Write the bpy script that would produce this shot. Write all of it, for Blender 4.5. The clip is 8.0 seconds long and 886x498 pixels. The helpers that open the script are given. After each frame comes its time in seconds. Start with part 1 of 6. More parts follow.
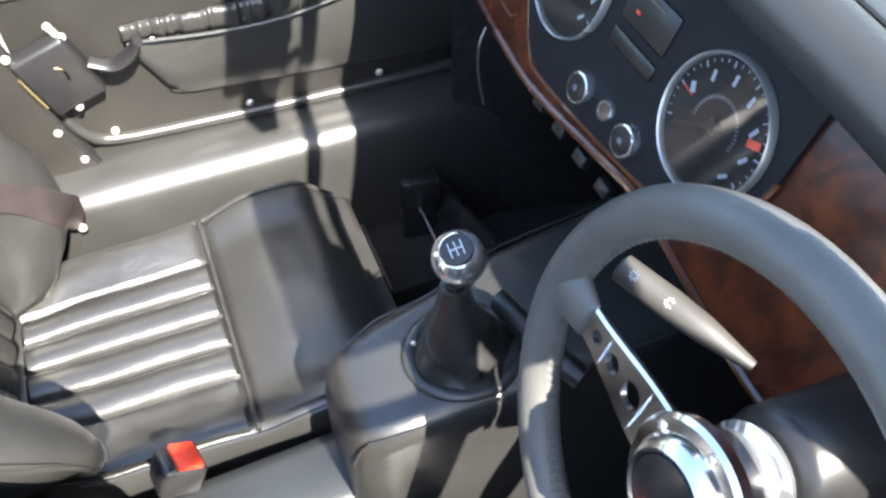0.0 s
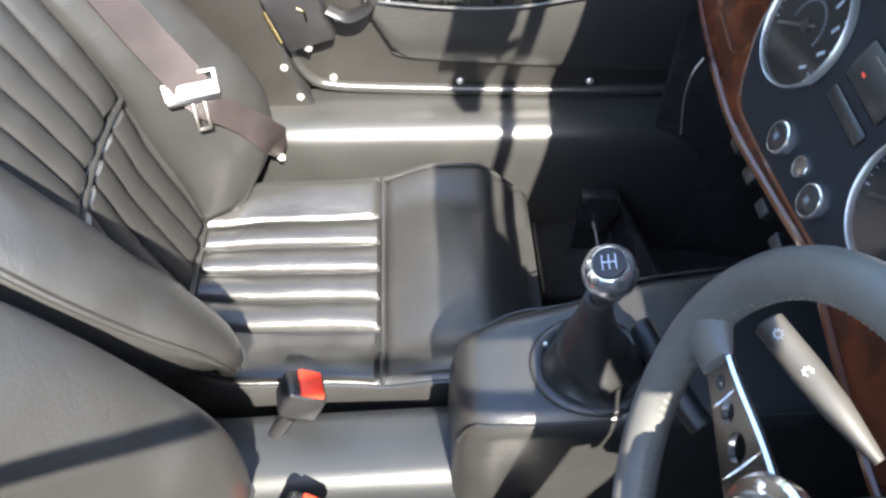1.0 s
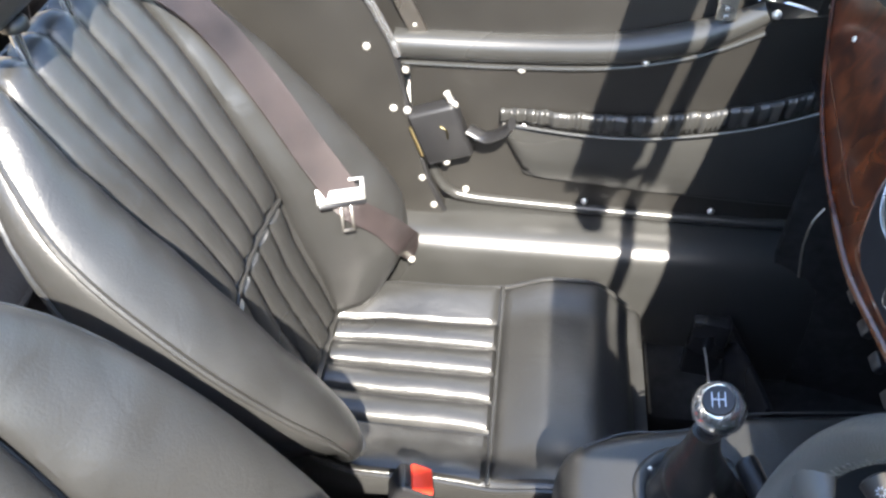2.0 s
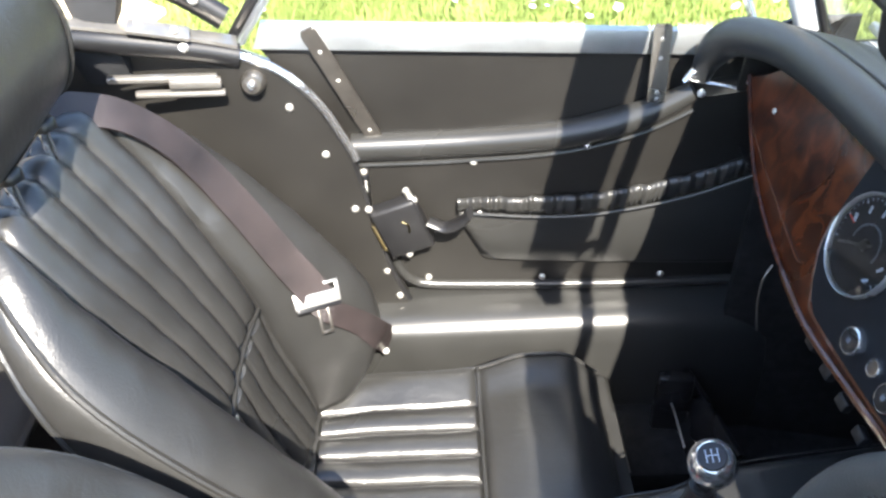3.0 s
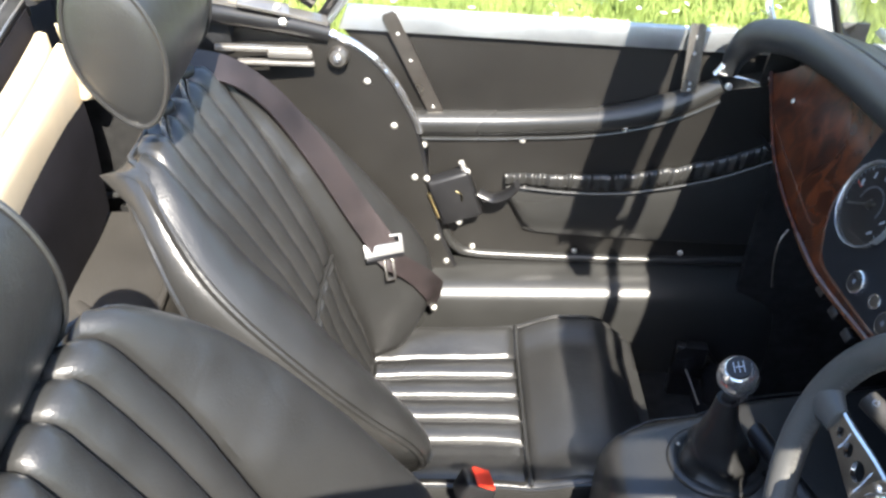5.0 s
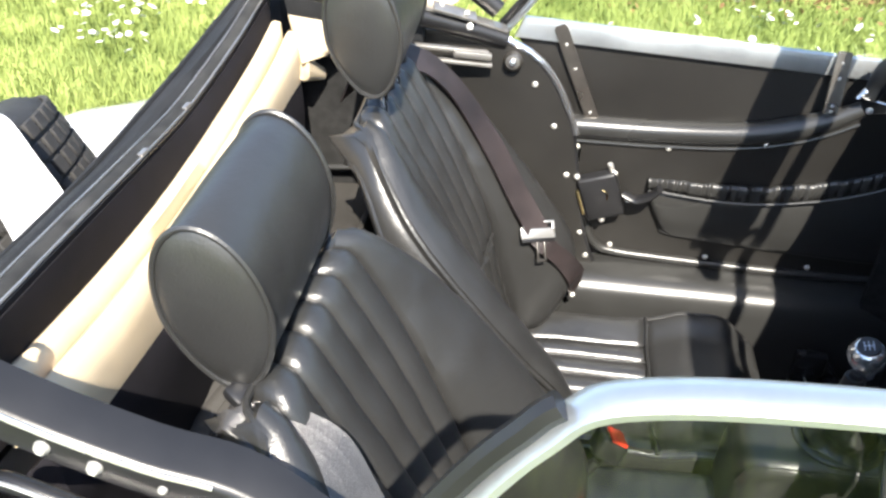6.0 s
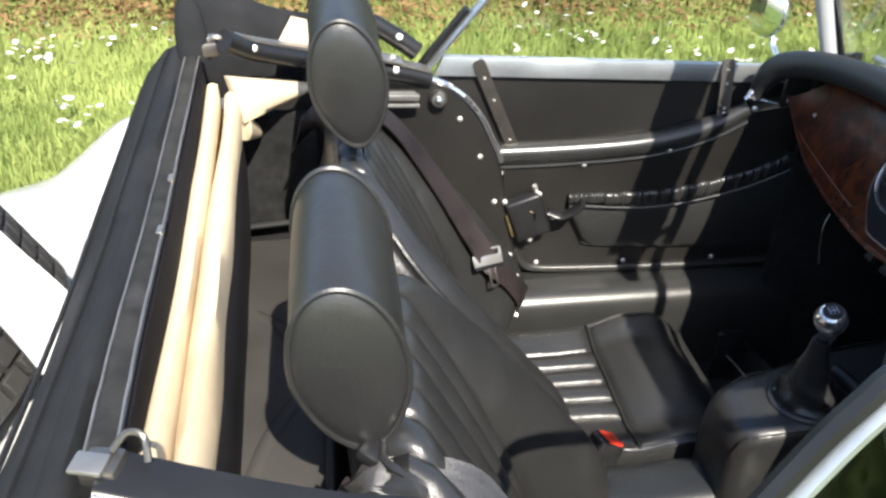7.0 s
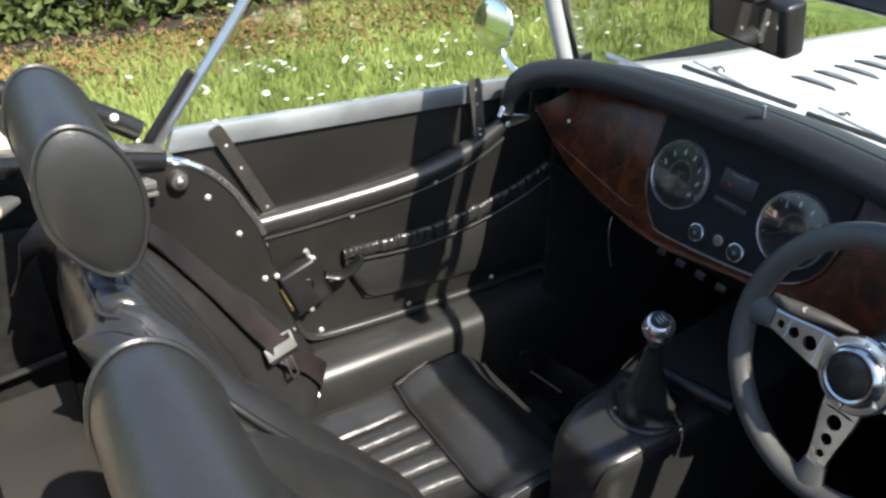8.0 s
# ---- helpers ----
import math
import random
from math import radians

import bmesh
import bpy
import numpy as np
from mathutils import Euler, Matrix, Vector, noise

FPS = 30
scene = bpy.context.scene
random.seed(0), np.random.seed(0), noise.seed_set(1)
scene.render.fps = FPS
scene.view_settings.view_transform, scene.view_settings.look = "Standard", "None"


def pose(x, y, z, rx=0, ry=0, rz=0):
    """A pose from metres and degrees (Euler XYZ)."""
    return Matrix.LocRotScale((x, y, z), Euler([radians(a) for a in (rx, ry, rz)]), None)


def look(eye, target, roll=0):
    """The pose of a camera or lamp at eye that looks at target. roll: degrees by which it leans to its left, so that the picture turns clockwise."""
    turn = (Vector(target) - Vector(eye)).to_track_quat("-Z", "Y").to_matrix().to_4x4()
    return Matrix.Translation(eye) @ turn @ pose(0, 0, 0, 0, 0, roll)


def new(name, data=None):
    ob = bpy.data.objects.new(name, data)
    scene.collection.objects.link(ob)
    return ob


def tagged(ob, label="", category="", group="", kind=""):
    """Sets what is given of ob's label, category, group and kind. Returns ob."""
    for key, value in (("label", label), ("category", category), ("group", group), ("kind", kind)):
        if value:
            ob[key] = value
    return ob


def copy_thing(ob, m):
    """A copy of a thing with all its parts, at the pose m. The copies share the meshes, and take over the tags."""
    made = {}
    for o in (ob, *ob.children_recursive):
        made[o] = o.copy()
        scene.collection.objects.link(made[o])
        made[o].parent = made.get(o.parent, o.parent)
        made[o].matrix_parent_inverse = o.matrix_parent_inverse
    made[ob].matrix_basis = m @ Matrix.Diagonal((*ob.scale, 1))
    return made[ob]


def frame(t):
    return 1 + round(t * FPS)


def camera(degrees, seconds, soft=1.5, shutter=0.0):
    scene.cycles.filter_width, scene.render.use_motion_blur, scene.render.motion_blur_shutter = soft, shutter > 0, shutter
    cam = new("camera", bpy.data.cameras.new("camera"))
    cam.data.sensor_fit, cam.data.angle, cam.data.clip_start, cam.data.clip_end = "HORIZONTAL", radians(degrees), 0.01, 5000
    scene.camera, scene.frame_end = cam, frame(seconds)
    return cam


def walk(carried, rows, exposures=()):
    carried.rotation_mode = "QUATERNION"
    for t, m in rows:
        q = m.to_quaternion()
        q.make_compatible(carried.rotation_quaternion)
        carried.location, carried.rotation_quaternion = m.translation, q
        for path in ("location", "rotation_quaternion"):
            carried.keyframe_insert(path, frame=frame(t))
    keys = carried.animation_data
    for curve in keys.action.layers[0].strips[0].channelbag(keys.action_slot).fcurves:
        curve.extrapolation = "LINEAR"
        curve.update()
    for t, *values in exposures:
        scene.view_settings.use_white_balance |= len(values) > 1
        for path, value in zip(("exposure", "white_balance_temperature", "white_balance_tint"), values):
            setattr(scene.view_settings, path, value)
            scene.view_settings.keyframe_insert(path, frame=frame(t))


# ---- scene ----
cam = camera(55.6, 8.0, soft=2.6)
PATH = [
    (0, (0.022, -0.364, 1.292), (0.504, 0.816, -0.25), 0.3),
    (0.2, (0.023, -0.372, 1.291), (0.361, 0.698, -0.013), 1.5),
    (0.5, (0.021, -0.385, 1.295), (0.276, 0.872, -0.24), 0.8),
    (1, (0.031, -0.387, 1.297), (0.118, 0.888, -0.241), 1.8),
    (1.2, (0.029, -0.392, 1.317), (0.033, 0.773, 0.052), 0.5),
    (1.5, (0.033, -0.41, 1.356), (-0.106, 0.992, -0.064), -1.2),
    (2, (0.012, -0.415, 1.362), (-0.156, 1.01, -0.031), -0.6),
    (2.2, (-0.003, -0.412, 1.371), (-0.106, 1.062, 0.023), -0.8),
    (3.3, (-0.048, -0.453, 1.425), (-0.025, 1.097, 0.162), -1.8),
    (3.5, (-0.05, -0.458, 1.43), (0.006, 1.071, 0.142), -0.9),
    (4, (-0.058, -0.48, 1.437), (0.01, 1.058, 0.16), -0.8),
    (4.2, (-0.064, -0.492, 1.422), (-0.003, 1.032, 0.128), 0.1),
    (5.3, (-0.163, -0.679, 1.443), (-0.173, 0.936, 0.264), 0.8),
    (5.5, (-0.174, -0.72, 1.45), (-0.237, 0.903, 0.283), 0.5),
    (5.8, (-0.200, -0.789, 1.453), (-0.340, 0.595, 0.443), 1.1),
    (6, (-0.227, -0.804, 1.458), (-0.43, 0.816, 0.302), 1.4),
    (6.2, (-0.261, -0.801, 1.464), (-0.442, 0.607, 0.493), 2.3),
    (6.5, (-0.332, -0.805, 1.48), (-0.417, 0.868, 0.387), 2.4),
    (6.8, (-0.415, -0.813, 1.466), (-0.283, 0.636, 0.549), 2.4),
    (7, (-0.469, -0.824, 1.461), (-0.229, 0.849, 0.393), 1.2),
    (7.2, (-0.504, -0.808, 1.455), (-0.237, 0.627, 0.545), 0.9),
    (7.5, (-0.529, -0.747, 1.456), (-0.073, 0.898, 0.414), 1.2),
    (7.8, (-0.526, -0.667, 1.447), (0.066, 0.689, 0.571), 0.5),
    (8, (-0.526, -0.617, 1.448), (0.353, 0.856, 0.42), -0.5),
]
EXPOSURES = [(0, 2.93), (1.5, 2.84), (2.2, 2.66), (3.3, 2.28), (4.2, 2.2), (5.3, 2.02), (6.0, 1.68), (6.5, 1.28), (7.0, 1.10), (8.0, 1.0)]
walk(cam, [(t, look(eye, target, roll)) for t, eye, target, roll in PATH], EXPOSURES)

# ---------------- light ----------------
SUN = Vector((-0.175, 0.89, -1.0)).normalized()
world = bpy.data.worlds.new("sky")
scene.world = world
world.use_nodes = True
wn, wl = world.node_tree.nodes, world.node_tree.links
sky = wn.new("ShaderNodeTexSky")
sky.sky_type = "NISHITA"
sky.sun_disc = False
sky.sun_elevation = math.asin(-SUN.z)
sky.sun_rotation = math.atan2(-SUN.x, -SUN.y)
wn["Background"].inputs["Strength"].default_value = 0.136
wl.new(sky.outputs["Color"], wn["Background"].inputs["Color"])
sun = new("sun", bpy.data.lights.new("sun", "SUN"))
sun.data.energy, sun.data.angle, sun.data.color = 4.6, radians(0.55), (1.0, 0.93, 0.82)
sun.rotation_euler = SUN.to_track_quat("-Z", "Y").to_euler()

# ---------------- materials ----------------
MATS = {}


def mat(name, color, rough=0.5, metal=0.0, var=0.15, scale=30.0, bump=0.0, bscale=300.0, coat=0.0, color2=None, rvar=0.1, spec=0.5, detail=4.0, crease=0.0):
    """A surface with colour and gloss variation at two scales and fine relief."""
    m = bpy.data.materials.new(name)
    m.use_nodes = True
    nt = m.node_tree
    N, L = nt.nodes, nt.links
    b = N["Principled BSDF"]
    tc = N.new("ShaderNodeTexCoord")
    n1 = N.new("ShaderNodeTexNoise")
    n1.inputs["Scale"].default_value, n1.inputs["Detail"].default_value = scale, detail
    L.new(tc.outputs["Object"], n1.inputs["Vector"])
    n2 = N.new("ShaderNodeTexNoise")
    n2.inputs["Scale"].default_value = scale * 0.17
    L.new(tc.outputs["Object"], n2.inputs["Vector"])
    add = N.new("ShaderNodeMath")
    add.operation = "MULTIPLY_ADD"
    add.inputs[1].default_value = 0.5
    L.new(n1.outputs["Fac"], add.inputs[0])
    half = N.new("ShaderNodeMath")
    half.operation = "MULTIPLY"
    half.inputs[1].default_value = 0.5
    L.new(n2.outputs["Fac"], half.inputs[0])
    L.new(half.outputs[0], add.inputs[2])
    ramp = N.new("ShaderNodeValToRGB")
    c = Vector(color)
    lo = c * (1 - var)
    hi = Vector(color2) if color2 else c * (1 + var)
    ramp.color_ramp.elements[0].position, ramp.color_ramp.elements[1].position = 0.33, 0.67
    ramp.color_ramp.elements[0].color = (*lo, 1)
    ramp.color_ramp.elements[1].color = (*[min(1, v) for v in hi], 1)
    L.new(add.outputs[0], ramp.inputs["Fac"])
    L.new(ramp.outputs["Color"], b.inputs["Base Color"])
    rr = N.new("ShaderNodeMapRange")
    rr.inputs["To Min"].default_value, rr.inputs["To Max"].default_value = max(0.02, rough - rvar), min(1, rough + rvar)
    rr.inputs["From Min"].default_value, rr.inputs["From Max"].default_value = 0.3, 0.7
    L.new(n2.outputs["Fac"], rr.inputs["Value"])
    L.new(rr.outputs["Result"], b.inputs["Roughness"])
    b.inputs["Metallic"].default_value = metal
    b.inputs["Coat Weight"].default_value = coat
    b.inputs["Coat Roughness"].default_value = 0.06
    b.inputs["Specular IOR Level"].default_value = spec
    if bump:
        n3 = N.new("ShaderNodeTexNoise")
        n3.inputs["Scale"].default_value, n3.inputs["Detail"].default_value = bscale, 3.0
        L.new(tc.outputs["Object"], n3.inputs["Vector"])
        bp = N.new("ShaderNodeBump")
        bp.inputs["Strength"].default_value, bp.inputs["Distance"].default_value = bump, 0.002
        L.new(n3.outputs["Fac"], bp.inputs["Height"])
        if crease:
            n4 = N.new("ShaderNodeTexNoise")
            n4.inputs["Scale"].default_value, n4.inputs["Detail"].default_value, n4.inputs["Distortion"].default_value = 22, 5.0, 1.6
            L.new(tc.outputs["Object"], n4.inputs["Vector"])
            b2 = N.new("ShaderNodeBump")
            b2.inputs["Strength"].default_value, b2.inputs["Distance"].default_value = crease, 0.012
            L.new(n4.outputs["Fac"], b2.inputs["Height"])
            L.new(b2.outputs["Normal"], bp.inputs["Normal"])
        L.new(bp.outputs["Normal"], b.inputs["Normal"])
    MATS[name] = m
    return m


LEATHER = mat("black leather", (0.0255, 0.0254, 0.0248), 0.34, bump=0.16, bscale=420, spec=0.72, var=0.2, scale=14, rvar=0.08, crease=0.08)
RIMLEATHER = mat("worn grey black rim leather", (0.074, 0.073, 0.069), 0.42, bump=0.2, bscale=500, var=0.2, scale=25)
BOOT = mat("soft glossy boot leather", (0.020, 0.020, 0.020), 0.26, bump=0.12, bscale=380, spec=0.6, var=0.2, scale=20, rvar=0.06, crease=0.12)
VINYL = mat("black vinyl trim", (0.027, 0.027, 0.026), 0.28, spec=0.6, bump=0.10, bscale=500, var=0.2, scale=12, rvar=0.06)
PANELBLACK = mat("black trim board", (0.0175, 0.0165, 0.015), 0.46, bump=0.18, bscale=600, var=0.25, scale=16)
PADDING = mat("soft black padding", (0.020, 0.022, 0.024), 0.46, bump=0.15, bscale=450, var=0.15, scale=20)
CARPET = mat("black carpet", (0.024, 0.024, 0.024), 0.95, bump=0.8, bscale=900, var=0.4, scale=60, spec=0.1)
VELVET = mat("black velvet lining", (0.012, 0.011, 0.014), 0.9, bump=0.5, bscale=800, var=0.3, scale=40, spec=0.2)
MOHAIR = mat("black hood fabric", (0.020, 0.021, 0.023), 0.8, bump=0.5, bscale=1100, var=0.25, scale=30, spec=0.25)
TAN = mat("tan hood lining", (0.67, 0.55, 0.38), 0.8, bump=0.35, bscale=700, var=0.10, scale=18, spec=0.2)
SHELFMAT = mat("grey vinyl shelf", (0.045, 0.042, 0.038), 0.62, bump=0.3, bscale=300, var=0.3, scale=9)
CHROME = mat("chrome", (0.80, 0.81, 0.83), 0.10, metal=0.92, var=0.05, scale=40, rvar=0.05)
MIRROR = mat("mirror silver", (0.90, 0.92, 0.93), 0.03, metal=1.0, var=0.01, scale=3, rvar=0.005)
STEEL = mat("polished stud steel", (0.80, 0.78, 0.73), 0.30, metal=0.65, var=0.08, scale=60)
ALU = mat("brushed aluminium", (0.62, 0.65, 0.66), 0.38, metal=0.85, var=0.08, scale=50, bump=0.1, bscale=200)
ALUPOL = mat("polished aluminium spoke", (0.80, 0.80, 0.80), 0.24, metal=1.0, var=0.06, scale=50)
DULLSTEEL = mat("dull stainless bracket", (0.21, 0.195, 0.175), 0.34, metal=0.85, var=0.2, scale=40)
WORNSTEEL = mat("worn bright hood steel", (0.40, 0.38, 0.35), 0.4, metal=0.8, var=0.2, scale=50)
BRASS = mat("brass strike plate", (0.60, 0.48, 0.25), 0.3, metal=1.0, var=0.2, scale=80)
BLACKPAINT = mat("satin black paint", (0.014, 0.014, 0.015), 0.34, var=0.2, scale=40, bump=0.05)
DASHBLACK = mat("matt black dial panel", (0.010, 0.0105, 0.0125), 0.62, spec=0.2, var=0.2, scale=60, bump=0.1, bscale=900)
PLASTIC = mat("black plastic", (0.015, 0.015, 0.016), 0.32, var=0.15, scale=50)
GREYPLASTIC = mat("grey stalk plastic", (0.055, 0.053, 0.050), 0.42, var=0.12, scale=60, bump=0.15, bscale=700)
# lighter blotches in the brown imitate the sheen on the webbing
WEBBING = mat("dark brown seat belt webbing", (0.011, 0.0085, 0.0088), 0.46, var=0.5, color2=(0.042, 0.031, 0.031), scale=17, bump=0.5, bscale=900)
RED = mat("orange red release button", (0.74, 0.050, 0.022), 0.4, var=0.06, scale=60)
WHITEPAINT = mat("white car paint", (0.80, 0.80, 0.79), 0.22, var=0.03, scale=4, coat=0.6)
RUBBER = mat("tyre rubber", (0.028, 0.027, 0.026), 0.75, var=0.35, scale=25, bump=0.4, bscale=250)
MARKS = mat("white dial marking", (0.42, 0.47, 0.54), 0.5, var=0.03)
FAINTMARKS = mat("faint grey dial marking", (0.13, 0.15, 0.18), 0.5, var=0.03)
REDMARK = mat("red dial marking", (0.75, 0.06, 0.03), 0.5, var=0.05)
STITCH = mat("grey thread", (0.10, 0.10, 0.095), 0.7, var=0.1)
BLACKWEB = mat("black seat belt webbing", (0.060, 0.058, 0.058), 0.32, spec=0.8, var=0.3, scale=30, bump=0.4, bscale=900)
RUBBERGREY = mat("worn grey rubber", (0.022, 0.022, 0.022), 0.75, spec=0.2, var=0.45, scale=35, color2=(0.050, 0.049, 0.046), bump=0.3, bscale=300)
PALEFRAME = mat("pale satin aluminium", (0.56, 0.58, 0.59), 0.42, metal=0.15, var=0.06, scale=30)
SATIN = mat("satin steel", (0.72, 0.71, 0.68), 0.34, metal=0.8, var=0.08, scale=60)


def wood():
    m = mat("burr walnut veneer", (0.16, 0.042, 0.014), 0.34, var=0.3, coat=0.12, spec=0.35)
    N, L = m.node_tree.nodes, m.node_tree.links
    b = N["Principled BSDF"]
    tc = N.new("ShaderNodeTexCoord")
    w1 = N.new("ShaderNodeTexNoise")
    w1.inputs["Scale"].default_value, w1.inputs["Detail"].default_value, w1.inputs["Distortion"].default_value = 34, 7, 0.9
    mp = N.new("ShaderNodeMapping")
    mp.inputs["Scale"].default_value = (1, 1, 0.8)
    L.new(tc.outputs["Object"], mp.inputs["Vector"])
    L.new(mp.outputs["Vector"], w1.inputs["Vector"])
    r = N.new("ShaderNodeValToRGB")
    e = r.color_ramp.elements
    e[0].position, e[0].color = 0.30, (0.018, 0.006, 0.004, 1)
    e[1].position, e[1].color = 0.80, (0.150, 0.036, 0.011, 1)
    k = e.new(0.47)
    k.color = (0.052, 0.0128, 0.0052, 1)
    k = e.new(0.56)
    k.color = (0.086, 0.0205, 0.0068, 1)
    L.new(w1.outputs["Fac"], r.inputs["Fac"])
    L.new(r.outputs["Color"], b.inputs["Base Color"])
    return m


WALNUT = wood()
INLAY = mat("pale varnished inlay", (0.12, 0.048, 0.022), 0.25, var=0.2, scale=60, coat=0.6)
LIPWOOD = mat("orange varnished wood edge", (0.085, 0.025, 0.0095), 0.22, var=0.25, scale=40, coat=0.8)


def glass(name, tint=(0.95, 0.97, 0.96), rough=0.0):
    m = bpy.data.materials.new(name)
    m.use_nodes = True
    N, L = m.node_tree.nodes, m.node_tree.links
    N.remove(N["Principled BSDF"])
    tr, gl, mx, fr = N.new("ShaderNodeBsdfTransparent"), N.new("ShaderNodeBsdfGlossy"), N.new("ShaderNodeMixShader"), N.new("ShaderNodeLayerWeight")
    fr.inputs["Blend"].default_value = 0.5
    pw = N.new("ShaderNodeMath")
    pw.operation = "POWER"
    pw.inputs[1].default_value = 4.0
    ad = N.new("ShaderNodeMath")
    ad.operation = "MULTIPLY_ADD"
    ad.inputs[1].default_value, ad.inputs[2].default_value = 0.6, 0.035
    L.new(fr.outputs["Facing"], pw.inputs[0])
    L.new(pw.outputs[0], ad.inputs[0])
    tr.inputs["Color"].default_value = (*tint, 1)
    gl.inputs["Roughness"].default_value = rough
    L.new(ad.outputs[0], mx.inputs["Fac"])
    L.new(tr.outputs[0], mx.inputs[1])
    L.new(gl.outputs[0], mx.inputs[2])
    L.new(mx.outputs[0], N["Material Output"].inputs["Surface"])
    return m


GLASS = glass("clear screen glass")
SMOKED = glass("slightly dull sidescreen perspex", (0.86, 0.88, 0.86), 0.02)
DIALGLASS = glass("dial glass", (0.95, 0.95, 0.95), 0.03)

# ---------------- builders ----------------


def link(name, bm, material, parent=None, label="", sharp=42):
    me = bpy.data.meshes.new(name)
    bmesh.ops.recalc_face_normals(bm, faces=bm.faces)
    bm.to_mesh(me)
    bm.free()
    me.materials.append(material)
    me.polygons.foreach_set("use_smooth", [True] * len(me.polygons))
    me.set_sharp_from_angle(angle=radians(sharp))
    ob = new(name, me)
    if parent:
        ob.parent = parent
        if parent.parent is None:
            ob.matrix_parent_inverse = parent.matrix_basis.inverted()
    if label:
        ob["label"] = label
    return ob


def part(name, bm, material, parent, label="", sharp=42):
    return link(name, bm, material, parent, label, sharp)


def thing(name, at, label, category, group="", kind=""):
    ob = new(name)
    ob.empty_display_size = 0.05
    ob.matrix_basis = Matrix.Translation(at)
    return tagged(ob, label, category, group, kind)


def catmull(pts, n=8, closed=False):
    pts = [Vector(p) for p in pts]
    out = []
    m = len(pts)
    for i in range(m if closed else m - 1):
        p0 = pts[(i - 1) % m] if closed or i > 0 else pts[0]
        p1, p2 = pts[i], pts[(i + 1) % m]
        p3 = pts[(i + 2) % m] if closed or i + 2 < m else pts[-1]
        for k in range(n):
            t = k / n
            out.append(0.5 * ((2 * p1) + (p2 - p0) * t + (2 * p0 - 5 * p1 + 4 * p2 - p3) * t * t + (3 * p1 - p0 - 3 * p2 + p3) * t ** 3))
    if not closed:
        out.append(pts[-1].copy())
    return out


def tube(pts, r, seg=10, closed=False, flat=None, bm=None, up=(0, 0, 1)):
    """A round or oval tube along points. flat: (half width, half height) for a strap."""
    bm = bm or bmesh.new()
    pts = [Vector(p) for p in pts]
    m = len(pts)
    rings = []
    for i, p in enumerate(pts):
        a = pts[(i - 1) % m] if closed else pts[max(i - 1, 0)]
        b = pts[(i + 1) % m] if closed else pts[min(i + 1, m - 1)]
        t = (b - a).normalized()
        s = t.cross(Vector(up))
        s = s.normalized() if s.length > 1e-4 else t.orthogonal().normalized()
        w = s.cross(t).normalized()
        rr = r[i] if isinstance(r, (list, tuple)) else r
        ru, rw = flat if flat else (rr, rr)
        rings.append([bm.verts.new(p + s * ru * math.cos(2 * math.pi * k / seg) + w * rw * math.sin(2 * math.pi * k / seg)) for k in range(seg)])
    for i in range(m if closed else m - 1):
        A, B = rings[i], rings[(i + 1) % m]
        for k in range(seg):
            bm.faces.new((A[k], A[(k + 1) % seg], B[(k + 1) % seg], B[k]))
    if not closed:
        bm.faces.new(rings[0][::-1])
        bm.faces.new(rings[-1])
    return bm


def loft(rows, ring=True, caps=True, bm=None):
    """Skin through rows of points; ring: each row closes on itself."""
    bm = bm or bmesh.new()
    V = [[bm.verts.new(p) for p in row] for row in rows]
    n = len(V[0])
    for A, B in zip(V, V[1:]):
        for k in range(n if ring else n - 1):
            bm.faces.new((A[k], A[(k + 1) % n], B[(k + 1) % n], B[k]))
    if caps and ring:
        bm.faces.new(V[0][::-1])
        bm.faces.new(V[-1])
    return bm


def box(size, m=None, bevel=0.0, seg=2, bm=None):
    bm = bm or bmesh.new()
    got = bmesh.ops.create_cube(bm, size=1.0)["verts"]
    bmesh.ops.scale(bm, vec=size, verts=got)
    if bevel:
        edges = list({e for v in got for e in v.link_edges})
        got = list({v for f in bmesh.ops.bevel(bm, geom=edges, offset=bevel, segments=seg, affect="EDGES", profile=0.5)["faces"] for v in f.verts} | {v for v in got if v.is_valid})
    if m is not None:
        bmesh.ops.transform(bm, matrix=m, verts=got)
    return bm


def spin(profile, m=None, seg=32, bm=None):
    """A body of revolution round z from (radius, height) pairs."""
    bm = bm or bmesh.new()
    m = m or Matrix.Identity(4)
    rows = []
    for r, h in profile:
        rows.append([bm.verts.new(m @ Vector((max(r, 1e-5) * math.cos(2 * math.pi * k / seg), max(r, 1e-5) * math.sin(2 * math.pi * k / seg), h))) for k in range(seg)])
    for A, B in zip(rows, rows[1:]):
        for k in range(seg):
            bm.faces.new((A[k], A[(k + 1) % seg], B[(k + 1) % seg], B[k]))
    bm.faces.new(rows[0][::-1])
    bm.faces.new(rows[-1])
    bmesh.ops.remove_doubles(bm, verts=bm.verts, dist=2e-5)
    return bm


def slab(outline, offset, bevel=0.0, seg=2):
    """A plate: an outline of points pushed along offset."""
    bm = bmesh.new()
    vs = [bm.verts.new(p) for p in outline]
    f = bm.faces.new(vs)
    ex = bmesh.ops.extrude_face_region(bm, geom=[f])["geom"]
    bmesh.ops.translate(bm, vec=offset, verts=[v for v in ex if isinstance(v, bmesh.types.BMVert)])
    if bevel:
        edges = [e for e in bm.edges if abs((e.verts[0].co - e.verts[1].co).normalized().dot(Vector(offset).normalized())) < 0.5]
        bmesh.ops.bevel(bm, geom=edges, offset=bevel, segments=seg, affect="EDGES", profile=0.5)
    return bm


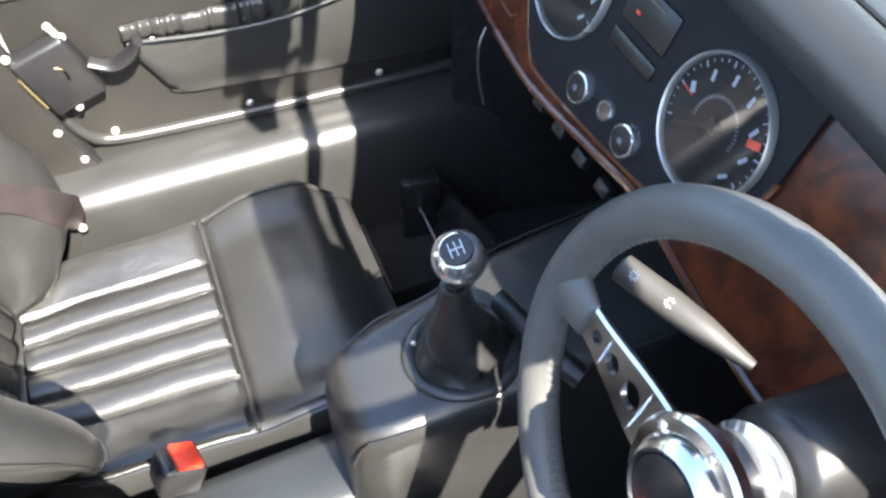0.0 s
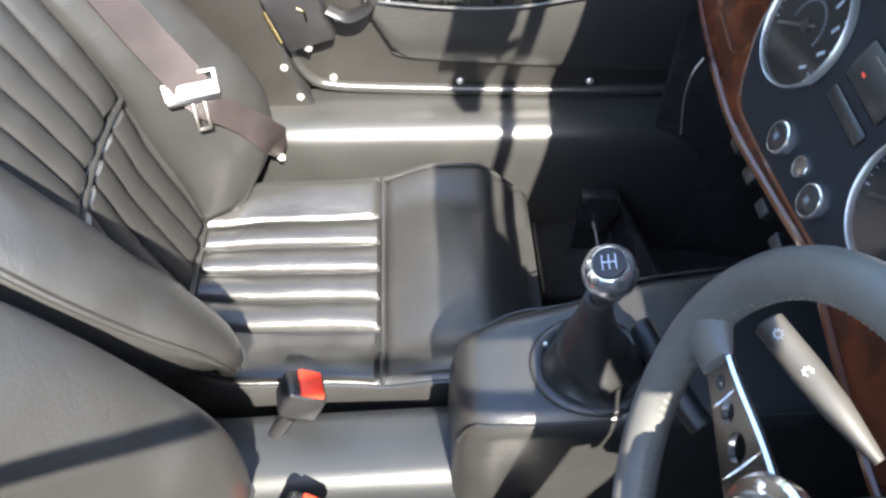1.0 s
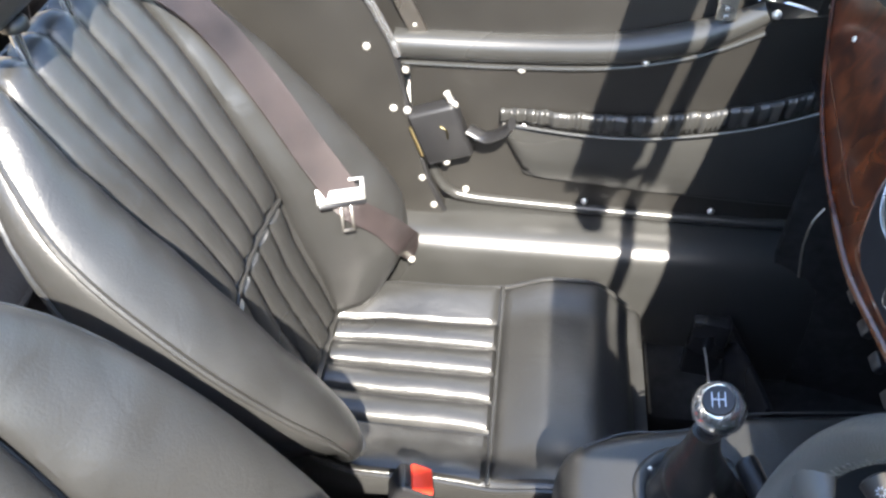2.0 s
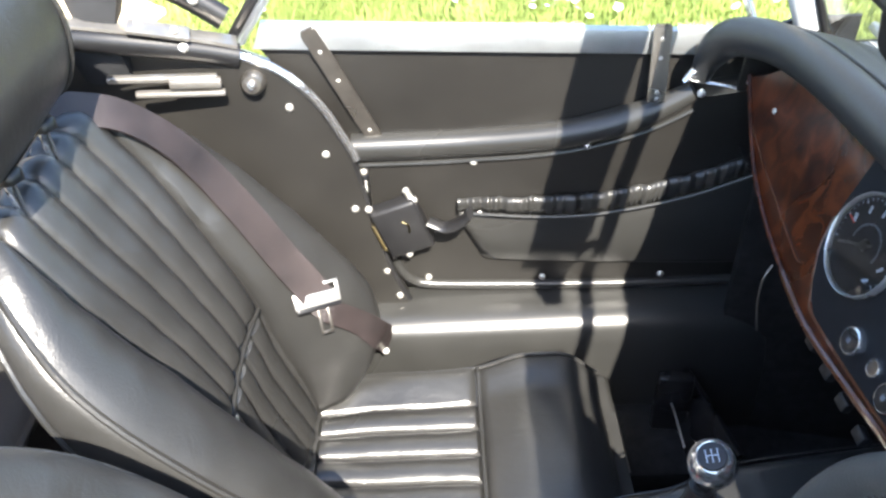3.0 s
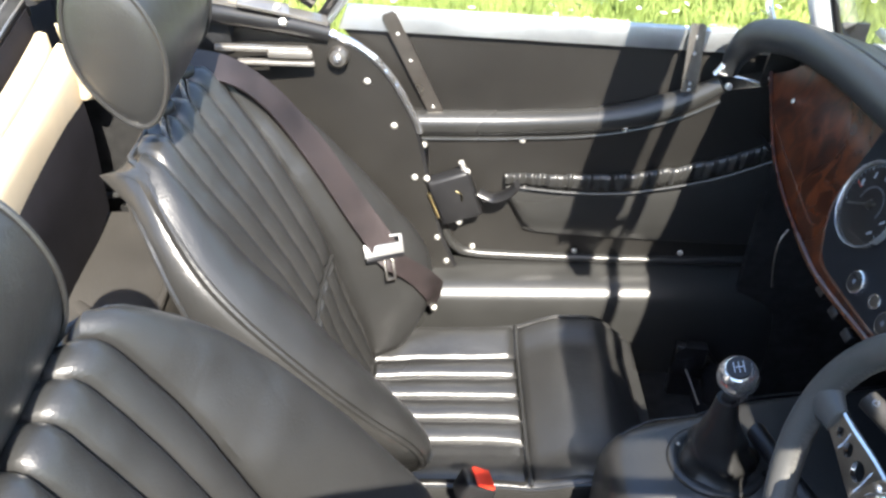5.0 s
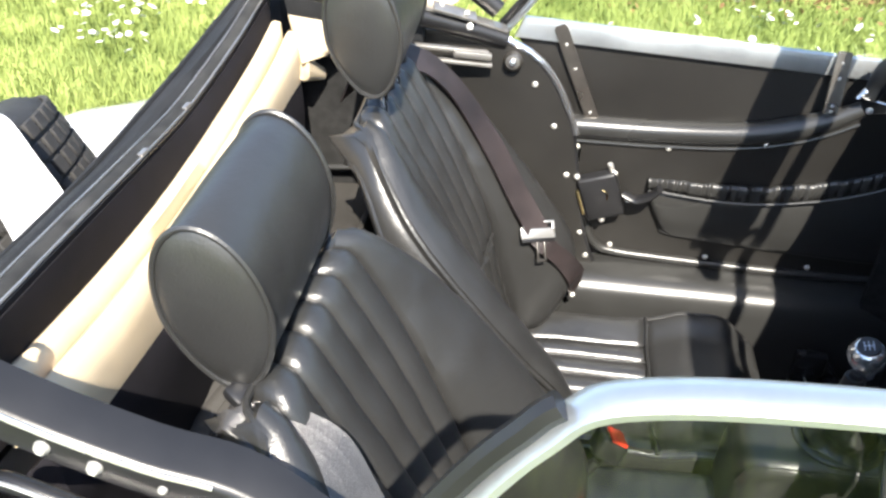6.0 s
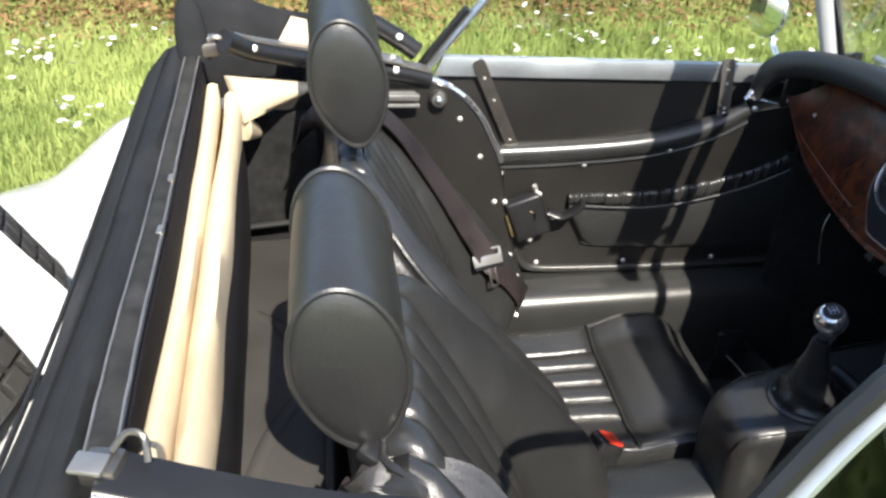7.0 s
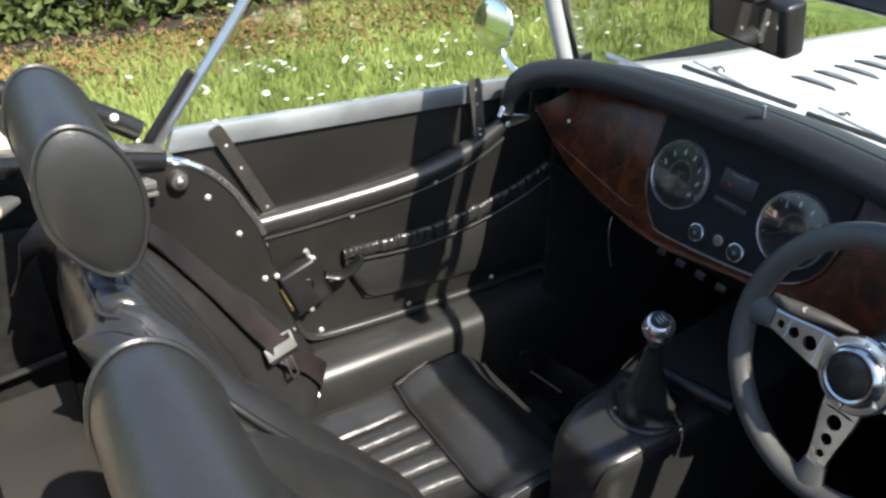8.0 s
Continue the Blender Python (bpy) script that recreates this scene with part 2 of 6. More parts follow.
def axes(at, z, x=(1, 0, 0)):
    """A pose whose local z points along z."""
    z = Vector(z).normalized()
    x = Vector(x)
    y = z.cross(x)
    y = y.normalized() if y.length > 1e-4 else z.orthogonal().normalized()
    x = y.cross(z)
    return Matrix.Translation(at) @ Matrix((x, y, z)).transposed().to_4x4()


def smooth(a, b, v):
    t = min(1, max(0, (v - a) / (b - a)))
    return t * t * (3 - 2 * t)


def lerp(keys, v):
    """Piecewise linear table."""
    for (a, p), (b, q) in zip(keys, keys[1:]):
        if v <= b:
            t = (v - a) / (b - a)
            return p + (q - p) * max(0, t)
    return keys[-1][1]


def flow(keys, v):
    """A smooth curve through a table of (v, value)."""
    if v <= keys[0][0]:
        return keys[0][1]
    if v >= keys[-1][0]:
        return keys[-1][1]
    for i in range(len(keys) - 1):
        (a, p), (b, q) = keys[i], keys[i + 1]
        if v <= b:
            sl = lambda j: (keys[j + 1][1] - keys[j][1]) / (keys[j + 1][0] - keys[j][0])
            s = sl(i)
            m0 = s if i == 0 else (s + sl(i - 1)) / 2
            m1 = s if i == len(keys) - 2 else (s + sl(i + 1)) / 2
            h = b - a
            t = (v - a) / h
            return p * (2 * t ** 3 - 3 * t * t + 1) + m0 * h * (t ** 3 - 2 * t * t + t) + q * (3 * t * t - 2 * t ** 3) + m1 * h * (t ** 3 - t * t)


def quilt(S, u0, u1, v0, v1, nu, nv, puff, drop=0.006, wrinkle=0.0, seed=0.0):
    """A stuffed leather panel over the surface S(u, v) -> place, normal."""
    bm = bmesh.new()
    V = []
    for j in range(nv + 1):
        row = []
        for i in range(nu + 1):
            a, b = i / nu, j / nv
            p, n = S(u0 + (u1 - u0) * a, v0 + (v1 - v0) * b)
            ea = 1 - abs(2 * a - 1) ** 2.1
            eb = 1 - abs(2 * b - 1) ** 11
            h = puff * (max(0, ea) ** 0.9) * eb ** 0.5 - drop * (1 - min(1, 6 * min(ea, 0.2 + eb)))
            if i in (0, nu) or j in (0, nv):
                h = -drop
            if wrinkle:
                h += wrinkle * noise.noise(Vector((p.x * 30 + seed, p.y * 18, p.z * 30))) * min(1, 4 * ea) * min(1, 4 * eb)
            row.append(bm.verts.new(p + n * h))
        V.append(row)
    for A, B in zip(V, V[1:]):
        for i in range(nu):
            bm.faces.new((A[i], A[i + 1], B[i + 1], B[i]))
    return bm


def stud(at, out, parent, r=0.0057):
    return part("stud", spin([(0, 0.0045), (r * 0.5, 0.0042), (r * 0.85, 0.0028), (r, 0.0006), (r, -0.002)], axes(at, out), seg=14), STEEL, parent)

# ---------------- ground and distance ----------------
def grass_material():
    m = mat("sunlit lawn", (0.10, 0.15, 0.035), 0.9, var=0.35, scale=9, color2=(0.21, 0.28, 0.08), bump=0.6, bscale=60, spec=0.1)
    return m


LAWN = grass_material()
BLADE = mat("grass blades", (0.18, 0.26, 0.058), 0.7, var=0.4, scale=5, color2=(0.44, 0.51, 0.16), spec=0.2)
LITTER = mat("dry leaf litter", (0.16, 0.085, 0.035), 0.9, var=0.5, scale=14, color2=(0.33, 0.21, 0.10), spec=0.1)
# dark tone for the soil bed, and for painted shade inside the hedge
SOIL_SHADE = mat("dark soil and hedge shade", (0.030, 0.022, 0.014), 0.95, var=0.5, scale=12)
# the brighter second colour paints some leaves as if sunlit
LEAF = mat("dark green hedge leaves", (0.035, 0.065, 0.018), 0.4, var=0.4, scale=6, color2=(0.16, 0.20, 0.06))
PETAL = mat("white daisy petals", (0.85, 0.85, 0.82), 0.8, var=0.03)

bm = bmesh.new()
bmesh.ops.create_grid(bm, x_segments=60, y_segments=60, size=0.5)
bmesh.ops.scale(bm, vec=(60, 60, 1), verts=bm.verts)
for v in bm.verts:
    v.co.z = 0.03 * noise.noise(Vector((v.co.x * 0.4, v.co.y * 0.4, 0))) - 0.02
ground = link("ground", bm, LAWN)
tagged(ground, "sunny mown lawn of bright green grass", "lawn", kind="structure")


def scatter_blades(count, seed, x0, x1, y0, y1, h0, h1, w):
    rnd = random.Random(seed)
    verts, faces = [], []
    for _ in range(count):
        x, y = rnd.uniform(x0, x1), rnd.uniform(y0, y1)
        patch = noise.noise(Vector((x * 1.3, y * 1.3, 4)))
        h = rnd.uniform(h0, h1) * (1 + 0.7 * patch)
        a = rnd.uniform(0, math.tau)
        lx, ly = rnd.gauss(0, 0.5) * h, rnd.gauss(0, 0.5) * h
        dx, dy = math.cos(a) * w, math.sin(a) * w
        i = len(verts)
        verts += [(x - dx, y - dy, -0.03), (x + dx, y + dy, -0.03), (x + dx * 0.6 + lx * 0.4, y + dy * 0.6 + ly * 0.4, h * 0.6), (x - dx * 0.6 + lx * 0.4, y - dy * 0.6 + ly * 0.4, h * 0.6), (x + lx, y + ly, h)]
        faces += [(i, i + 1, i + 2, i + 3), (i + 3, i + 2, i + 4)]
    return verts, faces


def stuff(name, data, material, label, category):
    me = bpy.data.meshes.new(name)
    me.from_pydata(data[0], [], data[1])
    me.materials.append(material)
    return tagged(new(name, me), label, category, kind="stuff")


stuff("grass", scatter_blades(150000, 3, -4.5, 4.0, 0.85, 4.42, 0.025, 0.075, 0.0035), BLADE, "short uneven grass blades in bright sun", "grass")
stuff("grass", scatter_blades(90000, 6, -6.5, 6.5, -5.5, 0.85, 0.025, 0.075, 0.006), BLADE, "short uneven grass blades round the car", "grass")


def daisies():
    rnd = random.Random(11)
    verts, faces = [], []
    heads = [(-2.3, 2.9, 0.30, 40), (-2.1, 2.55, 0.22, 26), (-1.9, 3.3, 0.35, 34), (-1.5, 2.5, 0.25, 16), (-2.6, 3.5, 0.4, 40), (0.9, 3.4, 0.5, 34), (1.3, 2.8, 0.5, 24), (0.5, 2.6, 0.4, 18), (1.9, 3.0, 0.6, 26), (2.6, 3.2, 0.6, 24), (-0.3, 3.2, 0.6, 14), (-1.2, 3.4, 0.5, 24), (1.5, 2.2, 0.4, 14)]
    for cx, cy, s, n in heads:
        for _ in range(n):
            x, y, z = rnd.gauss(cx, s * 0.45), rnd.gauss(cy, s * 0.5), rnd.uniform(0.06, 0.11)
            r = rnd.uniform(0.012, 0.022)
            tx, ty = rnd.gauss(0, 0.35), rnd.gauss(-0.15, 0.35)
            i = len(verts)
            verts.append((x, y, z + 0.004))
            for k in range(10):
                q = r * (1 if k % 2 else 0.72)
                c, sn = math.cos(k * math.tau / 10), math.sin(k * math.tau / 10)
                verts.append((x + q * c, y + q * sn, z + q * (c * tx + sn * ty)))
            faces += [(i, i + 1 + k, i + 1 + (k + 1) % 10) for k in range(10)]
    return verts, faces


stuff("daisies", daisies(), PETAL, "white daisies growing in clumps in the lawn", "flowers")


def scraps(count, seed, area, size, z0, z1):
    rnd = random.Random(seed)
    verts, faces = [], []
    for _ in range(count):
        x, y, z = rnd.uniform(area[0], area[1]), rnd.gauss(area[2], area[3]), rnd.uniform(z0, z1)
        m = Euler((rnd.gauss(0, 0.5), rnd.gauss(0, 0.5), rnd.uniform(0, 6.28))).to_matrix()
        s = rnd.uniform(0.6, 1.3) * size
        i = len(verts)
        for px, py, pz in ((-1, 0, 0), (0, -0.45, 0.12), (1, 0, 0), (0, 0.45, 0.12)):
            q = m @ Vector((px * s, py * s, pz * s))
            verts.append((x + q.x, y + q.y, z + q.z))
        faces += [(i, i + 1, i + 2), (i, i + 2, i + 3)]
    return verts, faces


stuff("leaf_litter", scraps(15000, 5, (-5, 4.5, 4.08, 0.27), 0.022, 0.0, 0.06), LITTER, "brown dry leaves strewn along the hedge foot", "leaf litter")
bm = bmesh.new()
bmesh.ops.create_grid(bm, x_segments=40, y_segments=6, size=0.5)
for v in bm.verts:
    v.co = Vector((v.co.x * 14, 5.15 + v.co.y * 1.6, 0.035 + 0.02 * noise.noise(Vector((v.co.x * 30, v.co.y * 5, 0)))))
tagged(link("soil_bed", bm, SOIL_SHADE), "dark shaded soil under the hedge", "soil", kind="structure")


def hedge():
    rnd = random.Random(8)
    verts, faces = [], []
    for _ in range(24000):
        x = rnd.uniform(-6, 5.5)
        t = rnd.random()
        lump = noise.noise(Vector((x * 1.1, 2.0, 0)))
        y = 4.42 + 0.18 * lump + abs(rnd.gauss(0, 0.25)) + 0.10 * (1 - t)
        z = 0.03 + t ** 1.4 * (1.9 + 0.3 * lump)
        m = Euler((rnd.uniform(0.2, 1.6), rnd.gauss(0, 0.6), rnd.uniform(0, 6.28))).to_matrix()
        s = rnd.uniform(0.03, 0.06)
        i = len(verts)
        for px, py, pz in ((-1, 0, 0), (-0.2, -0.5, 0.1), (1, 0, 0), (-0.2, 0.5, 0.1)):
            q = m @ Vector((px * s, py * s, pz * s))
            verts.append((x + q.x, y + q.y, z + q.z))
        faces += [(i, i + 1, i + 2), (i, i + 2, i + 3)]
    return verts, faces


stuff("hedge", hedge(), LEAF, "dense dark green hedge at the lawn's edge", "hedge")
# solid core behind the leaves; its dark colour stands in for inner shade
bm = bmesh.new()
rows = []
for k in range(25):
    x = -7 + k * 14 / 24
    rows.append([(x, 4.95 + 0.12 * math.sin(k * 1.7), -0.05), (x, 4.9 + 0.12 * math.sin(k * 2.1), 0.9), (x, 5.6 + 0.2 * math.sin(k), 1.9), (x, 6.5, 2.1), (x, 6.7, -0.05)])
tagged(link("hedge_core", loft(rows), SOIL_SHADE), "solid dark core standing in for shade inside the hedge", "hedge", kind="structure")

# ---------------- car shell ----------------
CY = 0.015


def door_y(x, z):
    return 0.594 - 0.03 * x - max(0, z - 0.5) * (0.03 + 0.28 * max(0, x))


# floor and bulkhead
floor_board = link("floor", box((1.9, 1.06, 0.03), pose(0.05, CY, 0.20)), CARPET)
tagged(floor_board, "black carpeted car floor", "floor", kind="structure")
tagged(link("wall_front", box((0.03, 1.06, 0.72), pose(0.86, CY, 0.56)), CARPET), "black carpeted footwell bulkhead", "bulkhead", kind="structure")
for side in (1, -1):
    wall = bmesh.new()
    prof = [(0.40, 0.505), (0.62, 0.450), (0.86, 0.415)]
    rows = [[(x, CY + side * y, 0.2), (x, CY + side * y, 0.93), (x, CY + side * (y + 0.012), 0.93), (x, CY + side * (y + 0.012), 0.2)] for x, y in prof]
    tagged(link("wall_side", loft(rows), CARPET), "dark footwell side lining", "side lining", kind="structure")

# sills
for side in (1, -1):
    rows = []
    for k in range(13):
        x = -0.62 + k * 1.1 / 12
        prof = [(0.60, 0.36), (0.60, 0.482), (0.565, 0.484), (0.535, 0.479), (0.515, 0.468), (0.505, 0.452), (0.500, 0.43), (0.498, 0.38), (0.496, 0.21), (0.60, 0.21)]
        rows.append([(x, CY + side * (y - 0.012), z) for y, z in prof])
    sill = thing("door_sill", (0, CY + side * 0.54, 0.21), "rounded black vinyl covered door sill", "sill")
    part("cover", loft(rows), VINYL, sill, sharp=60)

# tunnel between the seats and the box round the gear lever
tunnel = thing("transmission_tunnel", (0, 0.03, 0.2), "black leather covered centre tunnel with raised gear lever box", "tunnel")
rows = []
for x, top, half in ((-0.60, 0.44, 0.055), (-0.3, 0.455, 0.055), (-0.1, 0.465, 0.055), (0.10, 0.475, 0.056)):
    rows.append([(x, 0.03 + half * c, 0.21 + (top - 0.21) * s) for c, s in ((1.02, 0), (1.02, 0.75), (0.97, 0.9), (0.8, 0.97), (0.5, 1), (-0.5, 1), (-0.8, 0.97), (-0.97, 0.9), (-1.02, 0.75), (-1.02, 0))])
part("rear_cover", loft(rows), PADDING, tunnel, "black leather tunnel cover", sharp=60)
rows = []
BOX = [(0.073, 0.540, 0.040, 0.030), (0.074, 0.566, 0.047, 0.034), (0.078, 0.586, 0.052, 0.034), (0.085, 0.598, 0.057, 0.032), (0.095, 0.606, 0.060, 0.029), (0.11, 0.611, 0.0625, 0.026), (0.14, 0.614, 0.064, 0.024), (0.20, 0.617, 0.065, 0.022), (0.28, 0.622, 0.066, 0.021), (0.45, 0.635, 0.07, 0.020), (0.86, 0.66, 0.12, 0.020)]
for x, top, half, rad in BOX:
    flare = lerp(((0.09, 0.0), (0.19, 0.016), (0.30, 0.042), (0.86, 0.05)), x)
    far, near = 0.031 + half + flare, 0.031 - half
    ring = [(x, far + 0.006, 0.21), (x, far + 0.003, 0.45)]
    ring += [(x, far - rad + rad * math.cos(a), top - rad + rad * math.sin(a)) for a in [math.pi / 2 * k / 7 for k in range(8)]]
    ring += [(x, far + (near - far) * k / 5, top + 0.0015) for k in range(2, 4)]
    ring += [(x, near + rad + rad * math.cos(a), top - rad + rad * math.sin(a)) for a in [math.pi / 2 + math.pi / 2 * k / 7 for k in range(8)]]
    ring += [(x, near - 0.003, 0.45), (x, near - 0.006, 0.21)]
    rows.append(ring)
part("gear_box_cover", loft(rows), LEATHER, tunnel, "padded black leather box round the gear lever", sharp=60)
for dz, r in ((0.0, 0.0016), (-0.0055, 0.0011)):
    part("seam", tube(catmull([(0.092, -0.021, 0.600 + dz), (0.12, -0.0265, 0.6075 + dz), (0.2, -0.0285, 0.6125 + dz), (0.28, -0.030, 0.6175 + dz), (0.45, -0.034, 0.630 + dz)]), r, 6), LEATHER, tunnel)
part("corner_seam", tube(catmull([(0.092, -0.021, 0.600), (0.083, -0.019, 0.588), (0.0755, -0.0165, 0.562)]), 0.0016, 6), LEATHER, tunnel)
part("seam", tube(catmull([(0.098, 0.081, 0.6025), (0.14, 0.098, 0.610), (0.20, 0.106, 0.613), (0.28, 0.132, 0.618), (0.45, 0.142, 0.630)]), 0.0014, 6), LEATHER, tunnel)

# gear lever
lever = thing("gear_lever", (0.188, 0.026, 0.615), "chrome gear lever with shift pattern disc and black leather boot", "gear lever")
top, low = Vector((0.193, 0.021, 0.772)), Vector((0.186, 0.028, 0.64))
ax = (top - low).normalized()
K = axes(top, Vector((-0.25, -0.28, 0.93)))
part("knob", spin([(0, 0.0205), (0.009, 0.0203), (0.0152, 0.0175), (0.0205, 0.0105), (0.0228, 0.001), (0.0218, -0.0075), (0.0185, -0.0155), (0.0150, -0.022), (0.0135, -0.030), (0.0130, -0.040), (0.0108, -0.0425), (0, -0.0425)], K), CHROME, lever, "polished chrome knob")
cap = part("shift_disc", spin([(0.0001, 0.0222), (0.0128, 0.0212), (0.0136, 0.0185), (0.0136, 0.015)], K), PLASTIC, lever, "black disc with shift pattern")
bm = bmesh.new()
for gx in (-0.0052, 0, 0.0052):
    box((0.0009, 0.0125, 0.0006), K @ pose(gx, 0, 0.0222), bm=bm)
box((0.0112, 0.0009, 0.0006), K @ pose(0, 0, 0.0222), bm=bm)
part("shift_pattern", bm, MARKS, cap)
part("shaft", spin([(0.0085, 0), (0.0085, 0.10)], axes(low, ax)), BLACKPAINT, lever)
rows = []
for j in range(31):
    t = j / 30
    c = Vector((0.186, 0.028, 0.612)).lerp(top - ax * 0.038, t)
    c.x += 0.020 * (1 - t) ** 1.5
    c.y += 0.001 * (1 - t)
    rr = 0.037 * (1 - t) ** 1.45 + 0.0125
    ring = []
    for k in range(44):
        a = k * math.tau / 44
        e = 2 + 1.6 * (1 - t)
        sq = (abs(math.cos(a + 0.6)) ** e + abs(math.sin(a + 0.6)) ** e) ** (-1 / e)
        crumple = 0.085 * smooth(0.62, 0.10, t) * math.sin(3 * a + 21 * t + 1.2 * math.sin(2 * a)) + 0.05 * smooth(0.5, 0.0, t) * math.sin(5 * a - 13 * t) + 0.022 * math.sin(2 * a + 16 * t)
        q = rr * (sq * (1 - 0.08 * (1 - t)) + crumple)
        ring.append((c.x + q * math.cos(a), c.y + q * math.sin(a), c.z + 0.004 * smooth(0.4, 0, t) * math.sin(4 * a + 1)))
    rows.append(ring)
part("boot", loft(rows), BOOT, lever, "creased soft black leather boot", sharp=80)


def ring_at(rx, ry, z):
    return [(0.206 + rx * math.cos(a), 0.030 + ry * math.sin(a), z) for a in [k * math.tau / 40 for k in range(40)]]


part("boot_ring", tube(ring_at(0.054, 0.048, 0.6175), 0, 12, True, flat=(0.0075, 0.0040)), BOOT, lever, "padded leather welt round the boot")
part("ring_seam", tube(ring_at(0.0605, 0.0545, 0.6172), 0.0011, 6, True), LEATHER, lever)
part("ring_seam", tube(ring_at(0.0465, 0.0405, 0.6195), 0.0011, 6, True), LEATHER, lever)
# three small steel dots stand in for glints on the welt
for deg in (-78, 8, 150):
    a = radians(deg)
    part("screw", spin([(0, 0.0016), (0.0018, 0.0013), (0.0026, 0), (0.0026, -0.002)], axes((0.206 + 0.0505 * math.cos(a), 0.030 + 0.0445 * math.sin(a), 0.6215), (0, 0, 1)), seg=12), STEEL, lever)

brake = thing("handbrake", (0.265, 0.0, 0.62), "black handbrake grip lying beside the gear lever", "handbrake")
part("grip", tube(catmull([(0.247, 0.050, 0.652), (0.2485, 0.046, 0.652), (0.254, 0.028, 0.650), (0.272, -0.025, 0.645), (0.285, -0.05, 0.640)], 5), [0.004, 0.009, 0.0105, 0.0112, 0.0115] + [0.0118] * 16, 12), PLASTIC, brake, "smooth black grip")
part("stem", tube([(0.268, -0.010, 0.648), (0.272, -0.006, 0.612)], 0.008, 10), BLACKPAINT, brake)

# ---------------- seats ----------------
NRM = Vector((0.90, 0, 0.44))
SEAT_Y = 0.270
BACK_Z, BACK_H = 0.440, 0.545
MIDDLE = [(0.0, -0.232), (0.12, -0.255), (0.28, -0.281), (0.44, -0.298), (0.66, -0.349), (0.92, -0.426), (1.0, -0.452)]
EDGE = [(0.0, -0.212), (0.08, -0.176), (0.19, -0.146), (0.31, -0.160), (0.42, -0.206), (0.60, -0.285), (0.78, -0.366), (0.95, -0.437), (1.0, -0.460)]


def back_half(v):
    return flow(((0, 0.118), (0.05, 0.142), (0.12, 0.172), (0.2, 0.196), (0.30, 0.216), (0.42, 0.230), (0.6, 0.235), (0.78, 0.219), (0.88, 0.186), (0.94, 0.157), (0.975, 0.134), (1, 0.116)), v)


def seam_u(v):
    """Where the side wings are sewn to the fluted middle."""
    return flow(((0, 0.74), (0.12, 0.58), (0.25, 0.475), (0.44, 0.44), (0.65, 0.48), (0.85, 0.61), (0.95, 0.75), (1, 0.82)), v)


def top_roll(v):
    """How far the top of the backrest turns down as it rolls backwards."""
    return 10.0 * max(0.0, v - 0.94) ** 2


def back_place(u, v):
    ub = seam_u(v)
    r = min(1.0, max(0.0, (abs(u) - ub) / (1 - ub)))
    k = math.sin(r * math.pi / 2) ** 0.88
    x = flow(MIDDLE, v) * (1 - k) + flow(EDGE, v) * k
    x += -0.008 * math.sin(math.pi * v) * (1 - min(1, abs(u) / ub) ** 2) - 0.012 * smooth(0.90, 1.0, r) ** 2 - 8.0 * max(0.0, v - 0.94) ** 2
    return Vector((x, SEAT_Y + u * back_half(v), BACK_Z + BACK_H * v - top_roll(v)))


def back_surface(u, v):
    """Front of the backrest: u across, v upwards."""
    e = 0.004
    du = back_place(min(u + e, 1), v) - back_place(max(u - e, -1), v)
    dv = back_place(u, min(v + e, 1)) - back_place(u, max(v - e, 0))
    return back_place(u, v), du.cross(dv).normalized()


def middle_surface(s, v):
    return back_surface(s * seam_u(v), v)


def wing_surface(sign):
    return lambda s, v: back_surface(sign * (seam_u(v) + s * (1 - seam_u(v))), v)


def cushion_surface(u, v):
    """Top of the cushion: u across (near to far), v from rear to front edge."""
    x = -0.265 + 0.462 * v
    y = 0.277 + u * (0.163 + 0.012 * smooth(0.4, 0.75, v) - 0.02 * smooth(0.25, 0.0, v))
    z = 0.441 + 0.016 * smooth(0.6, 0.95, abs(u)) - 0.010 * smooth(0.97, 1.0, abs(u))
    z += 0.020 * smooth(0.56, 0.74, v) - 0.05 * smooth(0.80, 1.0, v) ** 2 + 0.008 * smooth(0.15, 0, v)
    n = Vector((0.9 * smooth(0.88, 1, v) ** 2, 0.8 * smooth(0.9, 1, abs(u)) * (1 if u > 0 else -1), 1)).normalized()
    return Vector((x, y, z)), n


